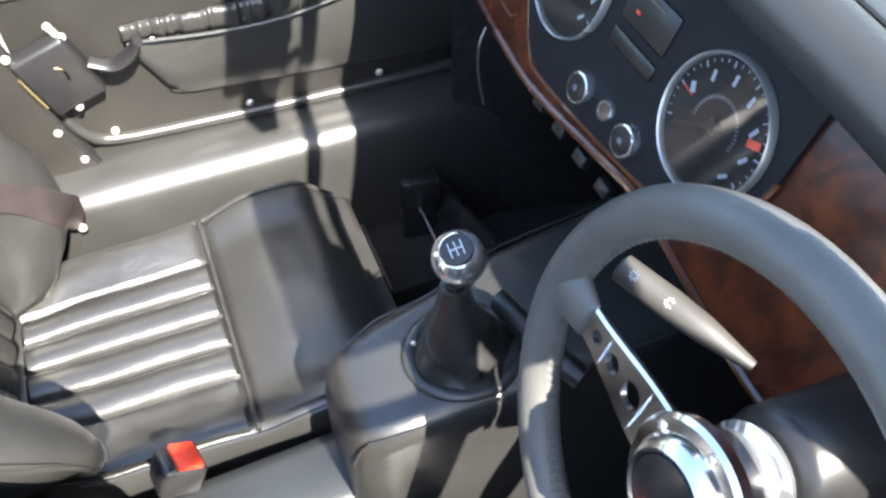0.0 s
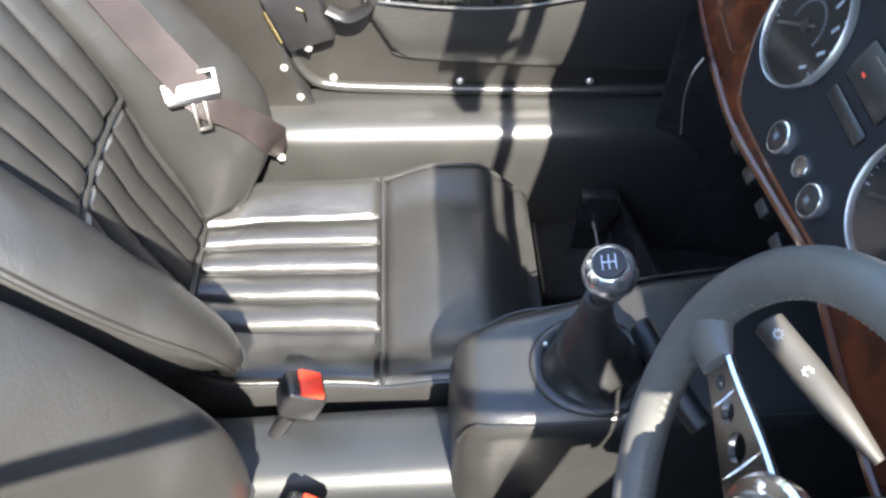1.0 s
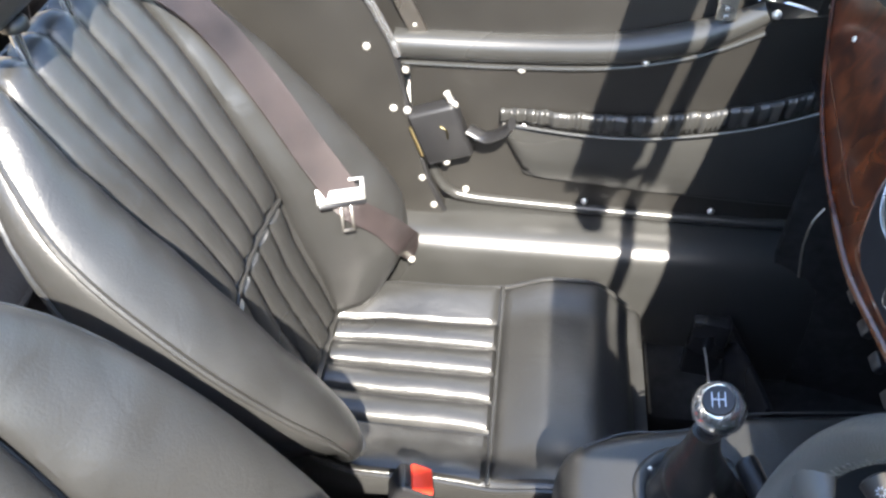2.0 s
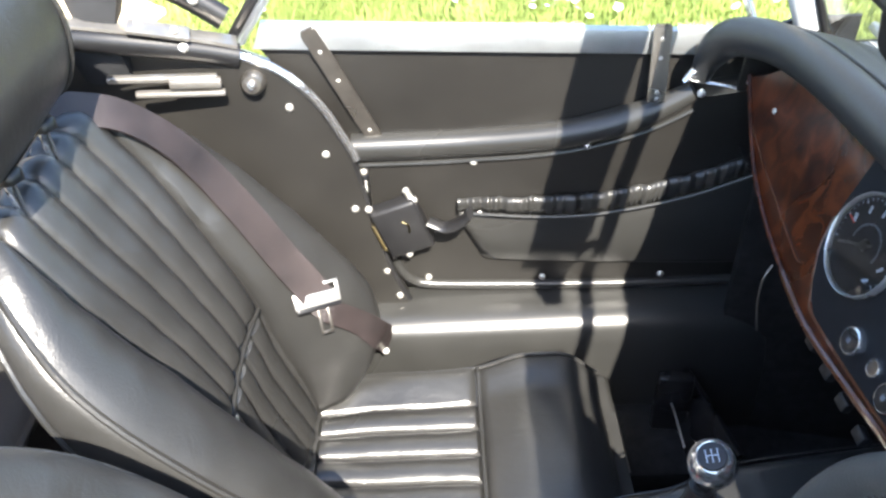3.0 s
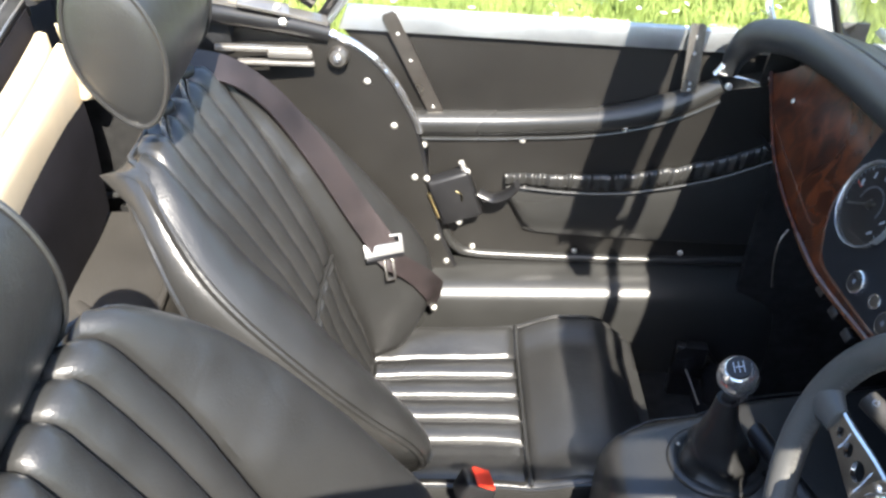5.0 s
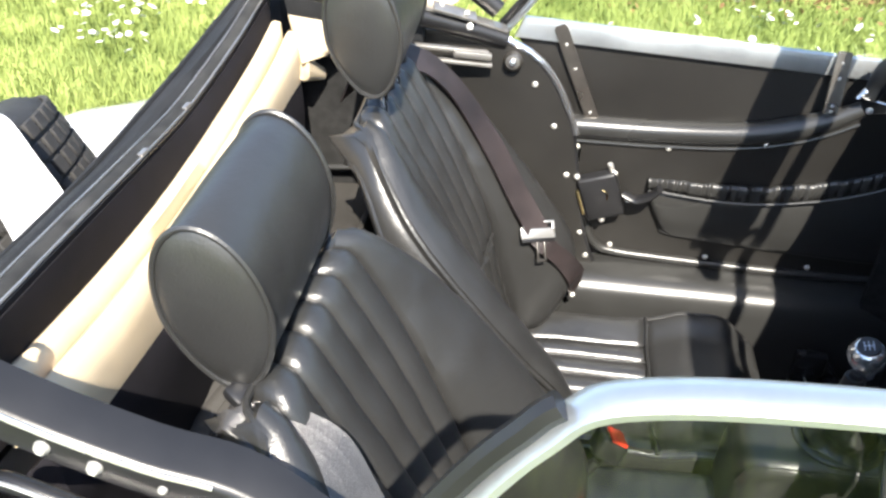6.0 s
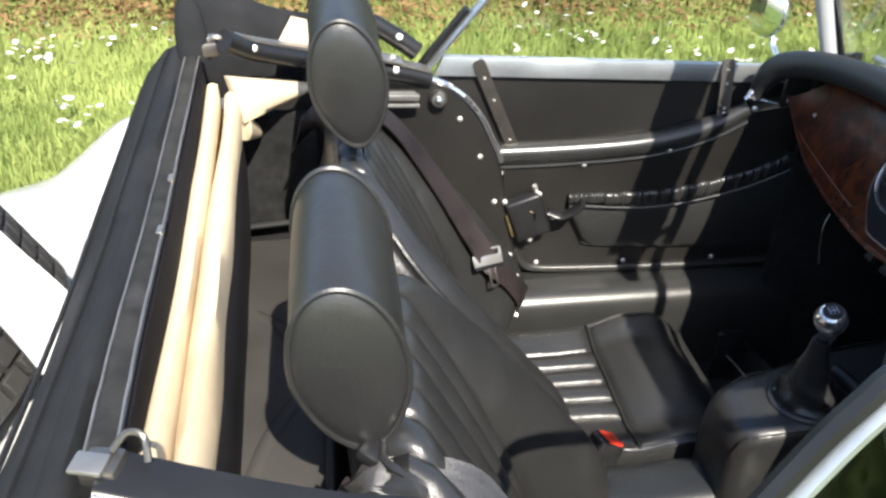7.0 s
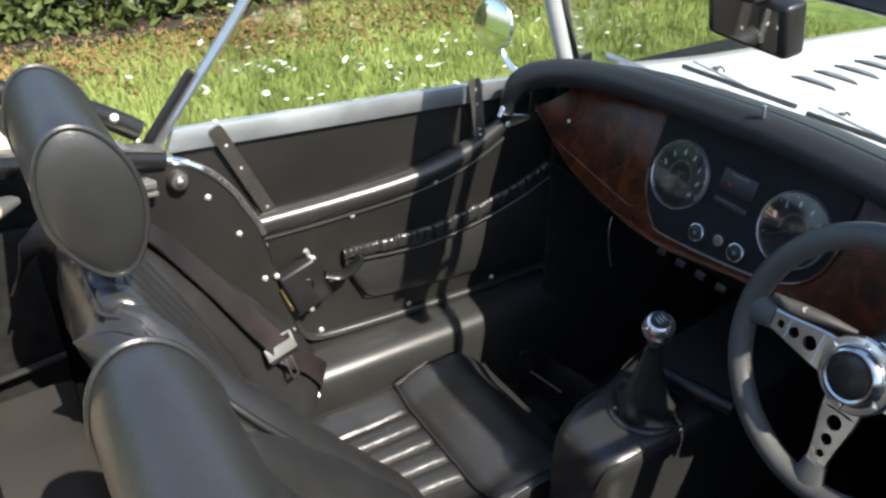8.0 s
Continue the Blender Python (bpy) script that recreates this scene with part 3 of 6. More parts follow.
def make_seat():
    seat = thing("bucket_seat", (-0.05, SEAT_Y, 0.215), "black leather bucket seat with fluted panels and piping", "seat", "seats side by side")
    # backrest core
    rows = []
    for j in range(33):
        v = j / 32
        ring = []
        us = [-1 + 2 * k / 40 for k in range(41)]
        for u in us:
            p, n = back_surface(u, v)
            ring.append(p - n * 0.0095)
        w = back_half(v)
        thick = 0.070 - 0.032 * smooth(0.3, 0.95, v)
        base = Vector((flow(MIDDLE, v), 0, BACK_Z + BACK_H * v - top_roll(v) - 0.042 * smooth(0.86, 1.0, v)))
        for u in (1.0, 0.93, 0.6, 0.0, -0.6, -0.93, -1.0):
            ring.append(base + NRM * (-thick - 0.012 * (1 - u * u)) * (0.75 if abs(u) == 1 else 1) + Vector((0, SEAT_Y + u * w * 0.98, 0)))
        rows.append(ring)
    back = part("backrest", loft(rows), LEATHER, seat, "black leather backrest shell", sharp=75)
    n = 5
    for k in range(n):
        s0, s1 = -1 + 2 * k / n, -1 + 2 * (k + 1) / n
        part("flute", quilt(middle_surface, s0, s1, 0.409, 0.995, 12, 40, 0.0105, wrinkle=0.0012, seed=k), LEATHER, back)
        part("lower_flute", quilt(middle_surface, s0, s1, 0.03, 0.402, 12, 24, 0.0085, wrinkle=0.0016, seed=k + 9), LEATHER, back)
    part("lumbar_seam", tube([middle_surface(-1 + 2 * k / 20, 0.4055)[0] + Vector((0.003, 0, 0)) for k in range(21)], 0.003, 6), LEATHER, back)
    for sign in (-1, 1):
        a0, a1 = (0.02, 0.985) if sign > 0 else (0.985, 0.02)
        part("side_wing", quilt(wing_surface(sign), a0, a1, 0.02, 0.985, 24, 48, 0.017, drop=0.0080, wrinkle=0.0022, seed=sign * 7), LEATHER, back)
        part("wing_seam", tube([back_surface(sign * (seam_u(0.165) + (1 - seam_u(0.165)) * (0.04 + 0.90 * k / 12)), 0.165 + 0.02 * k / 12)[0] + NRM * 0.017 * math.sin(math.pi * (0.04 + 0.90 * k / 12)) ** 0.5 for k in range(13)], 0.0022, 6), LEATHER, back)
    rim = [(0.985, 0.93 * k / 24) for k in range(25)] + [(0.975, 0.95), (0.955, 0.968), (0.92, 0.980), (0.86, 0.986), (0.6, 0.988), (0.3, 0.988)]
    rim = [(-u, v) for u, v in rim] + [(0.0, 0.988)] + rim[::-1]
    edge = [back_place(u, v) + NRM * 0.001 for u, v in rim]
    part("piping", tube(edge, 0.0036, 7), LEATHER, back)
    rear = [Vector((flow(MIDDLE, v / 20), SEAT_Y - back_half(v / 20) * 0.985, BACK_Z + BACK_H * v / 20 - top_roll(v / 20) - 0.042 * smooth(0.86, 1.0, v / 20))) - NRM * 0.75 * (0.070 - 0.032 * smooth(0.3, 0.95, v / 20)) for v in range(0, 20)]
    part("rear_piping", tube(rear, 0.003, 6), LEATHER, back)
    # cushion
    rows = []
    for j in range(41):
        v = j / 40
        ring = [cushion_surface(-1 + 2 * k / 40, v)[0] - Vector((0, 0, 0.004)) for k in range(41)]
        a, b = ring[-1], ring[0]
        drop = 0.225
        ring += [a + Vector((0, 0.004, -0.03)), Vector((a.x, a.y - 0.006, a.z * 0 + 0.30)), Vector((a.x, a.y - 0.01, drop)), Vector((b.x, b.y + 0.01, drop)), Vector((b.x, b.y + 0.006, 0.30)), b + Vector((0, -0.004, -0.03))]
        rows.append(ring)
    last = rows[-1]
    rows.append([(p.x + 0.010, p.y, min(p.z, 0.405) if p.z > 0.23 else p.z) for p in last])
    rows.append([(p.x + 0.006, p.y * 0.995 + 0.277 * 0.005, min(p.z, 0.30) if p.z > 0.23 else p.z) for p in last])
    rows.append([(p.x - 0.02, p.y * 0.99 + 0.277 * 0.01, 0.225) for p in last])
    cushion = part("cushion", loft(rows), LEATHER, seat, "black leather seat cushion", sharp=75)
    SEAM = 0.574
    for k in range(4):
        y0 = 0.197 + k * 0.0455
        u0, u1 = (y0 - 0.277) / 0.166, (y0 + 0.0455 - 0.277) / 0.166
        part("flute", quilt(cushion_surface, u0, u1, 0.06, SEAM - 0.001, 12, 34, 0.0100, wrinkle=0.001, seed=k), LEATHER, cushion)
    ulo, uhi = (0.197 - 0.277) / 0.166, (0.379 - 0.277) / 0.166
    part("side_panel", quilt(cushion_surface, -0.985, ulo, 0.04, SEAM - 0.004, 14, 30, 0.006, wrinkle=0.003, seed=3), LEATHER, cushion)
    part("side_panel", quilt(cushion_surface, uhi, 0.985, 0.04, SEAM - 0.004, 14, 30, 0.0035, wrinkle=0.0012, seed=5), LEATHER, cushion)
    part("front_roll", quilt(cushion_surface, -0.985, 0.985, SEAM + 0.004, 0.985, 30, 24, 0.006, wrinkle=0.0012, seed=8), LEATHER, cushion)
    for s in (-1, 1):
        part("piping", tube([cushion_surface(s * 0.995, 0.03 + v * 0.95 / 30)[0] + Vector((0, 0, 0.002)) for v in range(31)], 0.0034, 7), LEATHER, cushion)
    part("cross_seam", tube([cushion_surface(-0.98 + 1.96 * k / 24, SEAM)[0] + Vector((0, 0, 0.0015)) for k in range(25)], 0.0030, 7), LEATHER, cushion)
    return seat


passenger_seat = make_seat()
copy_thing(passenger_seat, Matrix.Translation((-0.028, SEAT_Y - 0.502, 0.215)))


def oval(n, cx, cz, tilt=0.155, k=1.0):
    """Egg-shaped end of the roll, narrower below and leaning back."""
    pts = []
    for i in range(n):
        a = i * math.tau / n
        w = 0.0460 * (1 - 0.20 * max(0, -math.sin(a)) ** 1.4)
        x, z = w * math.cos(a) * k, 0.0804 * math.sin(a) * k
        pts.append((cx + x * math.cos(tilt) - z * math.sin(tilt), cz + z * math.cos(tilt) + x * math.sin(tilt)))
    return pts


def make_headrest():
    h = thing("headrest", (-0.462, -0.225, 0.95), "black leather roll headrest with piped oval ends", "headrest", "headrests on the seats")
    y0, y1 = -0.321, -0.129
    cx, cz = -0.467, 1.031
    rows = []
    for y, k in ((y0 + 0.002, 0.985), (y0 + 0.006, 1.0), (y0 + 0.05, 1.012), ((y0 + y1) / 2, 1.018), (y1 - 0.05, 1.012), (y1 - 0.006, 1.0), (y1 - 0.002, 0.985)):
        rows.append([(x, y, z) for x, z in oval(48, cx, cz, k=k)])
    pad = part("pad", loft(rows), LEATHER, h, "smooth black leather pad", sharp=60)
    for y, s in ((y0, -1), (y1, 1)):
        part("piping", tube([(x, y + s * 0.001, z) for x, z in oval(60, cx, cz)], 0.0030, 7, True, up=(0, 1, 0)), LEATHER, pad)
        rows = []
        for k, d in ((0.985, 0.0), (0.93, 0.003), (0.75, 0.006), (0.45, 0.008), (0.02, 0.009)):
            rows.append([(x, y + s * d, z) for x, z in oval(48, cx, cz, k=k)])
        part("end_panel", loft(rows), LEATHER, pad, "domed oval leather end", sharp=60)
    for dy in (-0.045, 0.045):
        post = part("post", tube([(-0.452, -0.225 + dy, 0.84), (-0.456, -0.225 + dy, 1.00)], 0.0055, 10), CHROME, h, "steel headrest post")
        part("collar", spin([(0.013, 0), (0.013, 0.007), (0.010, 0.011), (0.006, 0.012)], axes((-0.452, -0.225 + dy, 0.942), (0, 0, 1)), seg=18), PLASTIC, post, "black post collar")
    return h


driver_headrest = make_headrest()
copy_thing(driver_headrest, Matrix.Translation((-0.444, 0.244, 1.001)))

# ---------------- seat belts ----------------
belt = thing("seat_belt", (-0.14, 0.455, 0.46), "dark brown seat belt hanging over the seat with steel tongue", "seat belt")
def on_back(u, v, lift=0.012):
    """On the far wing of the passenger seat, over its stuffing."""
    p, n = back_surface(u, v)
    ub = seam_u(v)
    r = min(1, max(0, (u - ub) / (1 - ub)))
    return p + n * (lift + 0.017 * (1 - abs(2 * r - 1) ** 2.1))


def strap(pts, halves, facing, thick=0.0013):
    """Flat webbing along points; halves: half widths; facing: the outward side."""
    rows = []
    for i, p in enumerate(pts):
        t = (pts[min(i + 1, len(pts) - 1)] - pts[max(i - 1, 0)]).normalized()
        f = facing(i / (len(pts) - 1)) if callable(facing) else Vector(facing)
        s = t.cross(f).normalized()
        f = s.cross(t).normalized()
        hw = lerp(halves, i / (len(pts) - 1))
        rows.append([p + s * hw * a + f * b * thick for a, b in ((-1, -1), (-0.4, -1.2), (0.4, -0.8), (1, -1), (1, 1), (0.4, 1.2), (-0.4, 0.8), (-1, 1))])
    return loft(rows)


TONGUE = on_back(0.625, 0.375, 0.012)
T = axes(TONGUE, back_surface(0.70, 0.375)[1] + Vector((0.1, -0.45, 0.3)), (1, 0.35, -0.05))
pts = catmull([(-0.535, 0.392, 0.885), on_back(0.72, 0.992, 0.014), on_back(0.73, 0.93, 0.012), on_back(0.73, 0.84, 0.010), on_back(0.70, 0.74, 0.009), on_back(0.655, 0.62, 0.009), on_back(0.625, 0.50, 0.009), T @ Vector((-0.003, 0.012, 0.003)), T @ Vector((0.0, 0.0, 0.002))], 8)
part("shoulder_webbing", strap(pts, ((0, 0.020), (0.3, 0.021), (0.6, 0.0235), (1, 0.0235)), lambda t: back_surface(0.70, max(0.38, 1.0 - 0.62 * t))[1] + Vector((0, -0.25, 0.1)) * t), WEBBING, belt, sharp=70)
pts = catmull([T @ Vector((0.004, -0.004, -0.001)), T @ Vector((0.018, -0.022, 0.002)), on_back(0.74, 0.27, 0.010), on_back(0.84, 0.205, 0.010), on_back(0.95, 0.160, 0.008), (-0.140, 0.460, 0.486)], 8)
part("lap_webbing", strap(pts, ((0, 0.020), (0.3, 0.016), (0.7, 0.022), (0.9, 0.013), (1, 0.004)), lambda t: Vector((0.45, -0.72, 0.5)).lerp(Vector((0.5, -0.75, 0.35)), t)), WEBBING, belt, sharp=70)
bm = box((0.066, 0.017, 0.0035), T @ pose(0, 0, 0.005), 0.0012)
box((0.005, 0.026, 0.0035), T @ pose(0.0305, 0.008, 0.005), 0.001, bm=bm)
box((0.005, 0.018, 0.0035), T @ pose(-0.0305, 0.003, 0.005), 0.001, bm=bm)
tongue = part("tongue_plate", bm, SATIN, belt, "satin steel tongue plate")
part("tongue_bar", box((0.020, 0.004, 0.0035), T @ pose(0.0225, 0.0195, 0.005), 0.001), SATIN, tongue)
part("tongue_base", box((0.064, 0.007, 0.007), T @ pose(0.001, -0.0115, 0.003), 0.002), PLASTIC, tongue)
bm = box((0.017, 0.0045, 0.003), T @ pose(0.006, -0.046, 0.004), 0.001)
box((0.004, 0.034, 0.003), T @ pose(-0.001, -0.030, 0.004), 0.001, bm=bm)
box((0.004, 0.034, 0.003), T @ pose(0.013, -0.030, 0.004), 0.001, bm=bm)
part("tongue_blade", bm, DULLSTEEL, tongue, "dull steel tongue blade")
part("anchor", spin([(0, 0.004), (0.004, 0.003), (0.0055, 0), (0.0055, -0.003)], axes((-0.139, 0.461, 0.480), (-0.2, -0.6, 0.7)), seg=16), STEEL, belt)


def make_buckle():
    b = thing("belt_buckle", (-0.085, 0.095, 0.44), "black seat belt buckle with orange red button", "belt buckle", "buckles beside the tunnel")
    m = Matrix.Translation((-0.088, 0.064, 0.503)) @ Euler((radians(-14), radians(28), radians(4))).to_matrix().to_4x4()
    body = part("case", box((0.044, 0.040, 0.036), m @ pose(0, 0, 0.010), 0.006, 3), PLASTIC, b)
    part("button", box((0.026, 0.036, 0.006), m @ pose(0.004, 0, 0.0285), 0.0022), RED, body, "orange red press button")
    part("slot", box((0.005, 0.030, 0.004), m @ pose(-0.0145, 0, 0.0280), 0.001), BLACKPAINT, body)
    part("stalk", tube([m @ Vector((0, 0, -0.022)), m @ Vector((-0.01, 0, -0.075))], 0.008, 10), BLACKPAINT, b)
    return b


buckle = make_buckle()
copy_thing(buckle, Matrix.Translation((-0.062, -0.038, 0.422)) @ Euler((0, radians(-6), radians(-20))).to_matrix().to_4x4())
# belt over the driver's seat shoulder
belt2 = thing("seat_belt", (-0.43, -0.37, 0.86), "black seat belt looped through the driver's seat guide", "seat belt")
def on_near(u, v, lift=0.010):
    """The same wing mirrored, on the driver's seat."""
    p = on_back(u, v, lift)
    return Vector((p.x + 0.022, 2 * SEAT_Y - p.y - 0.502, p.z))


GUIDE = Vector((-0.452, -0.338, 0.934))
lane = catmull([(-0.468, -0.338, 0.915), (-0.452, -0.342, 0.946), (-0.428, -0.350, 0.944), on_near(0.70, 0.88, 0.010), on_near(0.74, 0.78, 0.008), on_near(0.78, 0.64, 0.007), on_near(0.81, 0.50, 0.007), on_near(0.84, 0.36, 0.006)], 8)
out = lambda t: Vector((-0.55, -0.35, 0.75)).lerp(Vector((0.62, -0.35, 0.70)), smooth(0.12, 0.5, t))
for k, lift in ((-1, 0.0), (0, 0.0014), (1, 0.0004)):
    shift = [Vector((0.006 * k, 0.0145 * k, -0.002 * k)) for p in lane]
    part("webbing", strap([p + q + out(i / len(lane)) * lift for i, (p, q) in enumerate(zip(lane, shift))], ((0, 0.0085), (1, 0.0085)), out, 0.0018), BLACKWEB, belt2, "ridged black webbing", sharp=70)
loop = catmull([(-0.466, -0.338, 0.918), (-0.482, -0.340, 0.885), (-0.486, -0.345, 0.855), (-0.470, -0.352, 0.838), (-0.448, -0.356, 0.836)], 6)
part("loop", strap(loop, ((0, 0.016), (1, 0.016)), (-0.8, -0.5, -0.2)), WEBBING, belt2, "brown underside of the belt loop", sharp=70)
part("guide", box((0.022, 0.030, 0.014), pose(GUIDE.x, GUIDE.y + 0.012, GUIDE.z + 0.018, 0, 20, -30), 0.005), PLASTIC, belt2, "black belt guide")

# ---------------- doors, quarter panels, sidescreens ----------------
QUARTER = [(-0.62, 0.935), (-0.42, 0.935), (-0.330, 0.930), (-0.285, 0.915), (-0.246, 0.890), (-0.212, 0.850), (-0.188, 0.803), (-0.169, 0.755), (-0.151, 0.660), (-0.128, 0.550), (-0.103, 0.484)]
ROLL = [(-0.170, 0.760), (-0.012, 0.764), (0.129, 0.780), (0.230, 0.812), (0.300, 0.855)]


def Y(side, y):
    return CY + side * (y - CY)


def make_quarter(side):
    q = thing("quarter_panel", (-0.35, Y(side, 0.57), 0.48), "black trim panel behind the door with chrome edged opening", "trim panel", "quarter panels")
    curve = [Vector((x, Y(side, 0.565), z)) for x, z in QUARTER]
    edge = curve[:2] + catmull(curve[1:], 5)
    out = [p for p in edge] + [Vector((-0.10, Y(side, 0.565), 0.475)), Vector((-0.62, Y(side, 0.565), 0.475))]
    part("board", slab(out, (0, side * 0.030, 0)), PANELBLACK, q, "black covered board")
    trim = [p + Vector((0.006, side * 0.004, 0.004)) for p in catmull(curve[2:], 6)]
    part("edge_trim", tube(trim[:-18], 0.0060, 8), CHROME, q, "bright edge strip")
    part("edge_seal", tube([p + Vector((-0.006, side * 0.004, -0.005)) for p in trim], 0.006, 8), BLACKPAINT, q, "black rubber door seal")
    for x, z in ((-0.244, 0.850), (-0.204, 0.773), (-0.172, 0.676), (-0.134, 0.552), (-0.117, 0.500)):
        stud((x, Y(side, 0.565), z), (0, -side, 0), q)
    return q


def make_door(side, hinge_label):
    d = thing("door_1" if side > 0 else "door_2", (0.1, Y(side, 0.60), 0.48), hinge_label, "car door", "doors", "structure")
    # inner skin follows the slight curve of the body
    xs = [-0.150 + 0.66 * k / 26 for k in range(27)]
    front, rows = [], []
    for x in xs:
        top = lerp([(a, b) for a, b in ROLL] + [(0.52, 0.90)], x) - 0.005
        low = 0.487 if x > -0.08 else 0.487 + (0.08 + x) * -1.0
        ring = []
        for k in range(13):
            z = low + (top - low) * k / 12
            ring.append((x, Y(side, door_y(x, z)), z))
        ring += [(x, Y(side, door_y(x, top) + 0.05), top), (x, Y(side, door_y(x, low) + 0.05), low)]
        rows.append(ring)
    skin = part("inner_panel", loft(rows), PANELBLACK, d, "black vinyl inner panel", sharp=60)
    # padded top roll
    cr = catmull([(x, Y(side, door_y(x, z) + 0.010), z) for x, z in ROLL], 8)
    part("top_roll", tube(cr, [0.021 - 0.007 * smooth(0.7, 1, i / (len(cr) - 1)) for i in range(len(cr))], 16), VINYL, d, "padded black vinyl top roll")
    part("roll_end", spin([(0, 0.006), (0.006, 0.005), (0.008, 0), (0.008, -0.004)], axes(cr[0] + Vector((-0.004, -side * 0.008, 0.006)), (-0.6, -side * 0.8, 0.2)), seg=14), STEEL, d)
    low = [(p.x, Y(side, door_y(p.x, p.z - 0.03) - 0.002), p.z - 0.024) for p in cr]
    part("roll_piping", tube(low, 0.0036, 8), VINYL, d)
    # bead round the lower edge
    bead = [(-0.140, 0.640), (-0.128, 0.575), (-0.116, 0.535), (-0.098, 0.509), (-0.070, 0.498), (0.0, 0.494), (0.19, 0.491), (0.36, 0.493), (0.51, 0.50)]
    part("lower_bead", tube(catmull([(x, Y(side, door_y(x, z) - 0.003), z) for x, z in bead], 8), 0.0085, 12), VINYL, d, "black vinyl covered edge bead")
    for x, z in ((-0.157, 0.723), (0.005, 0.737), (0.166, 0.769), (0.306, 0.858), (-0.070, 0.510), (0.115, 0.506), (0.306, 0.508)):
        stud((x, Y(side, door_y(x, z) - 0.001), z), (0, -side, 0), d)
    # map pocket with gathered elastic top
    top_line = [(-0.023, 0.676), (0.09, 0.678), (0.177, 0.684), (0.261, 0.705), (0.327, 0.728), (0.388, 0.759), (0.46, 0.80)]
    lo_line = [(-0.010, 0.655), (0.09, 0.648), (0.177, 0.652), (0.261, 0.671), (0.327, 0.694), (0.388, 0.726), (0.46, 0.77)]
    pocket_x = [-0.018 + 0.478 * k / 40 for k in range(41)]
    rows = []
    for x in pocket_x:
        zt = lerp(lo_line, x)
        zb = lerp(((-0.02, 0.640), (0.0, 0.605), (0.016, 0.570), (0.04, 0.557), (0.2, 0.549), (0.46, 0.548)), x)
        ring = []
        for k in range(9):
            t = k / 8
            z = zb + (zt - zb) * t
            ring.append((x, Y(side, door_y(x, z) - 0.004 - 0.012 * math.sin(math.pi * min(1, 0.15 + t * 0.85)) ** 0.6), z))
        ring += [(x, Y(side, door_y(x, zt) + 0.004), zt), (x, Y(side, door_y(x, zb) + 0.004), zb)]
        rows.append(ring)
    pocket = part("map_pocket", loft(rows), VINYL, d, "black map pocket", sharp=60)
    rows = []
    for k in range(221):
        x = -0.020 + 0.478 * k / 220
        g = 1.5 * noise.noise(Vector((x * 95, 0.3, 0))) + 0.9 * noise.noise(Vector((x * 210, 4.1, 0)))
        zt, zb = lerp(top_line, x) + 0.0032 * noise.noise(Vector((x * 60, 9, 0))) + 0.0018 * g, lerp(lo_line, x)
        y = lambda z, o: Y(side, door_y(x, z) - 0.012 - o - 0.0035 * g)
        rows.append([(x, y(zb, 0.001), zb), (x, y(zb, 0.003), zb + (zt - zb) * 0.35), (x, y(zt, 0.002), zb + (zt - zb) * 0.75), (x, y(zt, -0.002), zt), (x, y(zt, -0.008), zt - 0.001), (x, y(zb, -0.008), zb)])
    part("elastic_top", loft(rows), VINYL, pocket, "gathered elastic pocket edge", sharp=80)
    part("pocket_piping", tube(catmull([(x, Y(side, door_y(x, z) - 0.018), z) for x, z in lo_line], 8), 0.0025, 6), VINYL, pocket)
    ledge = [(0.0, 0.610), (0.016, 0.572), (0.040, 0.555), (0.187, 0.547), (0.374, 0.541), (0.47, 0.546)]
    part("pocket_bead", tube(catmull([(x, Y(side, door_y(x, z) - 0.003), z) for x, z in ledge], 8), 0.0045, 8), VINYL, pocket)
    # lock
    c = Vector((-0.104, Y(side, 0.566), 0.640))
    R = Matrix.Translation(c) @ Euler((0, radians(-19), 0)).to_matrix().to_4x4()
    lock = part("lock_box", box((0.072, 0.030, 0.090), R, 0.006, 3), BLACKPAINT, d, "square black door lock case")
    part("keyhole_cover", tube(catmull([R @ Vector((0.006, -side * 0.016, 0.018)), R @ Vector((0.013, -side * 0.017, 0.010)), R @ Vector((0.010, -side * 0.017, -0.004))], 5), 0.0016, 6), BRASS, lock, "small curved brass mark")
    for dx, dz in ((-0.034, 0.049), (0.034, 0.040), (0.046, -0.020), (-0.010, -0.052)):
        stud(R @ Vector((dx, -side * 0.004, dz)), (0, -side, 0), lock, 0.0055)
    part("lever_pin", tube([R @ Vector((0.030, 0, 0.045)), R @ Vector((0.030, -side * 0.004, 0.062))], 0.0048, 10), STEEL, lock)
    part("latch_plate", box((0.006, 0.016, 0.052), R @ pose(-0.040, 0, -0.006), 0.002), BRASS, lock, "brass latch plate")
    hp = catmull([R @ Vector((0.040, -side * 0.004, -0.004)), R @ Vector((0.062, -side * 0.012, -0.018)), R @ Vector((0.090, -side * 0.022, -0.010)), R @ Vector((0.108, -side * 0.026, 0.004))], 6)
    part("door_handle", tube(hp, 0, 12, flat=(0.006, 0.013), up=(0, 1, 0)), PLASTIC, d, "glossy black door pull lever")
    return d


make_quarter(1)
make_quarter(-1)
make_door(1, "black trimmed car door, closed, with gathered map pocket")
make_door(-1, "black trimmed driver's door, closed, with gathered map pocket")


def screen_y(z, lean=0.27):
    return 0.607 - lean * max(0, z - 0.93)


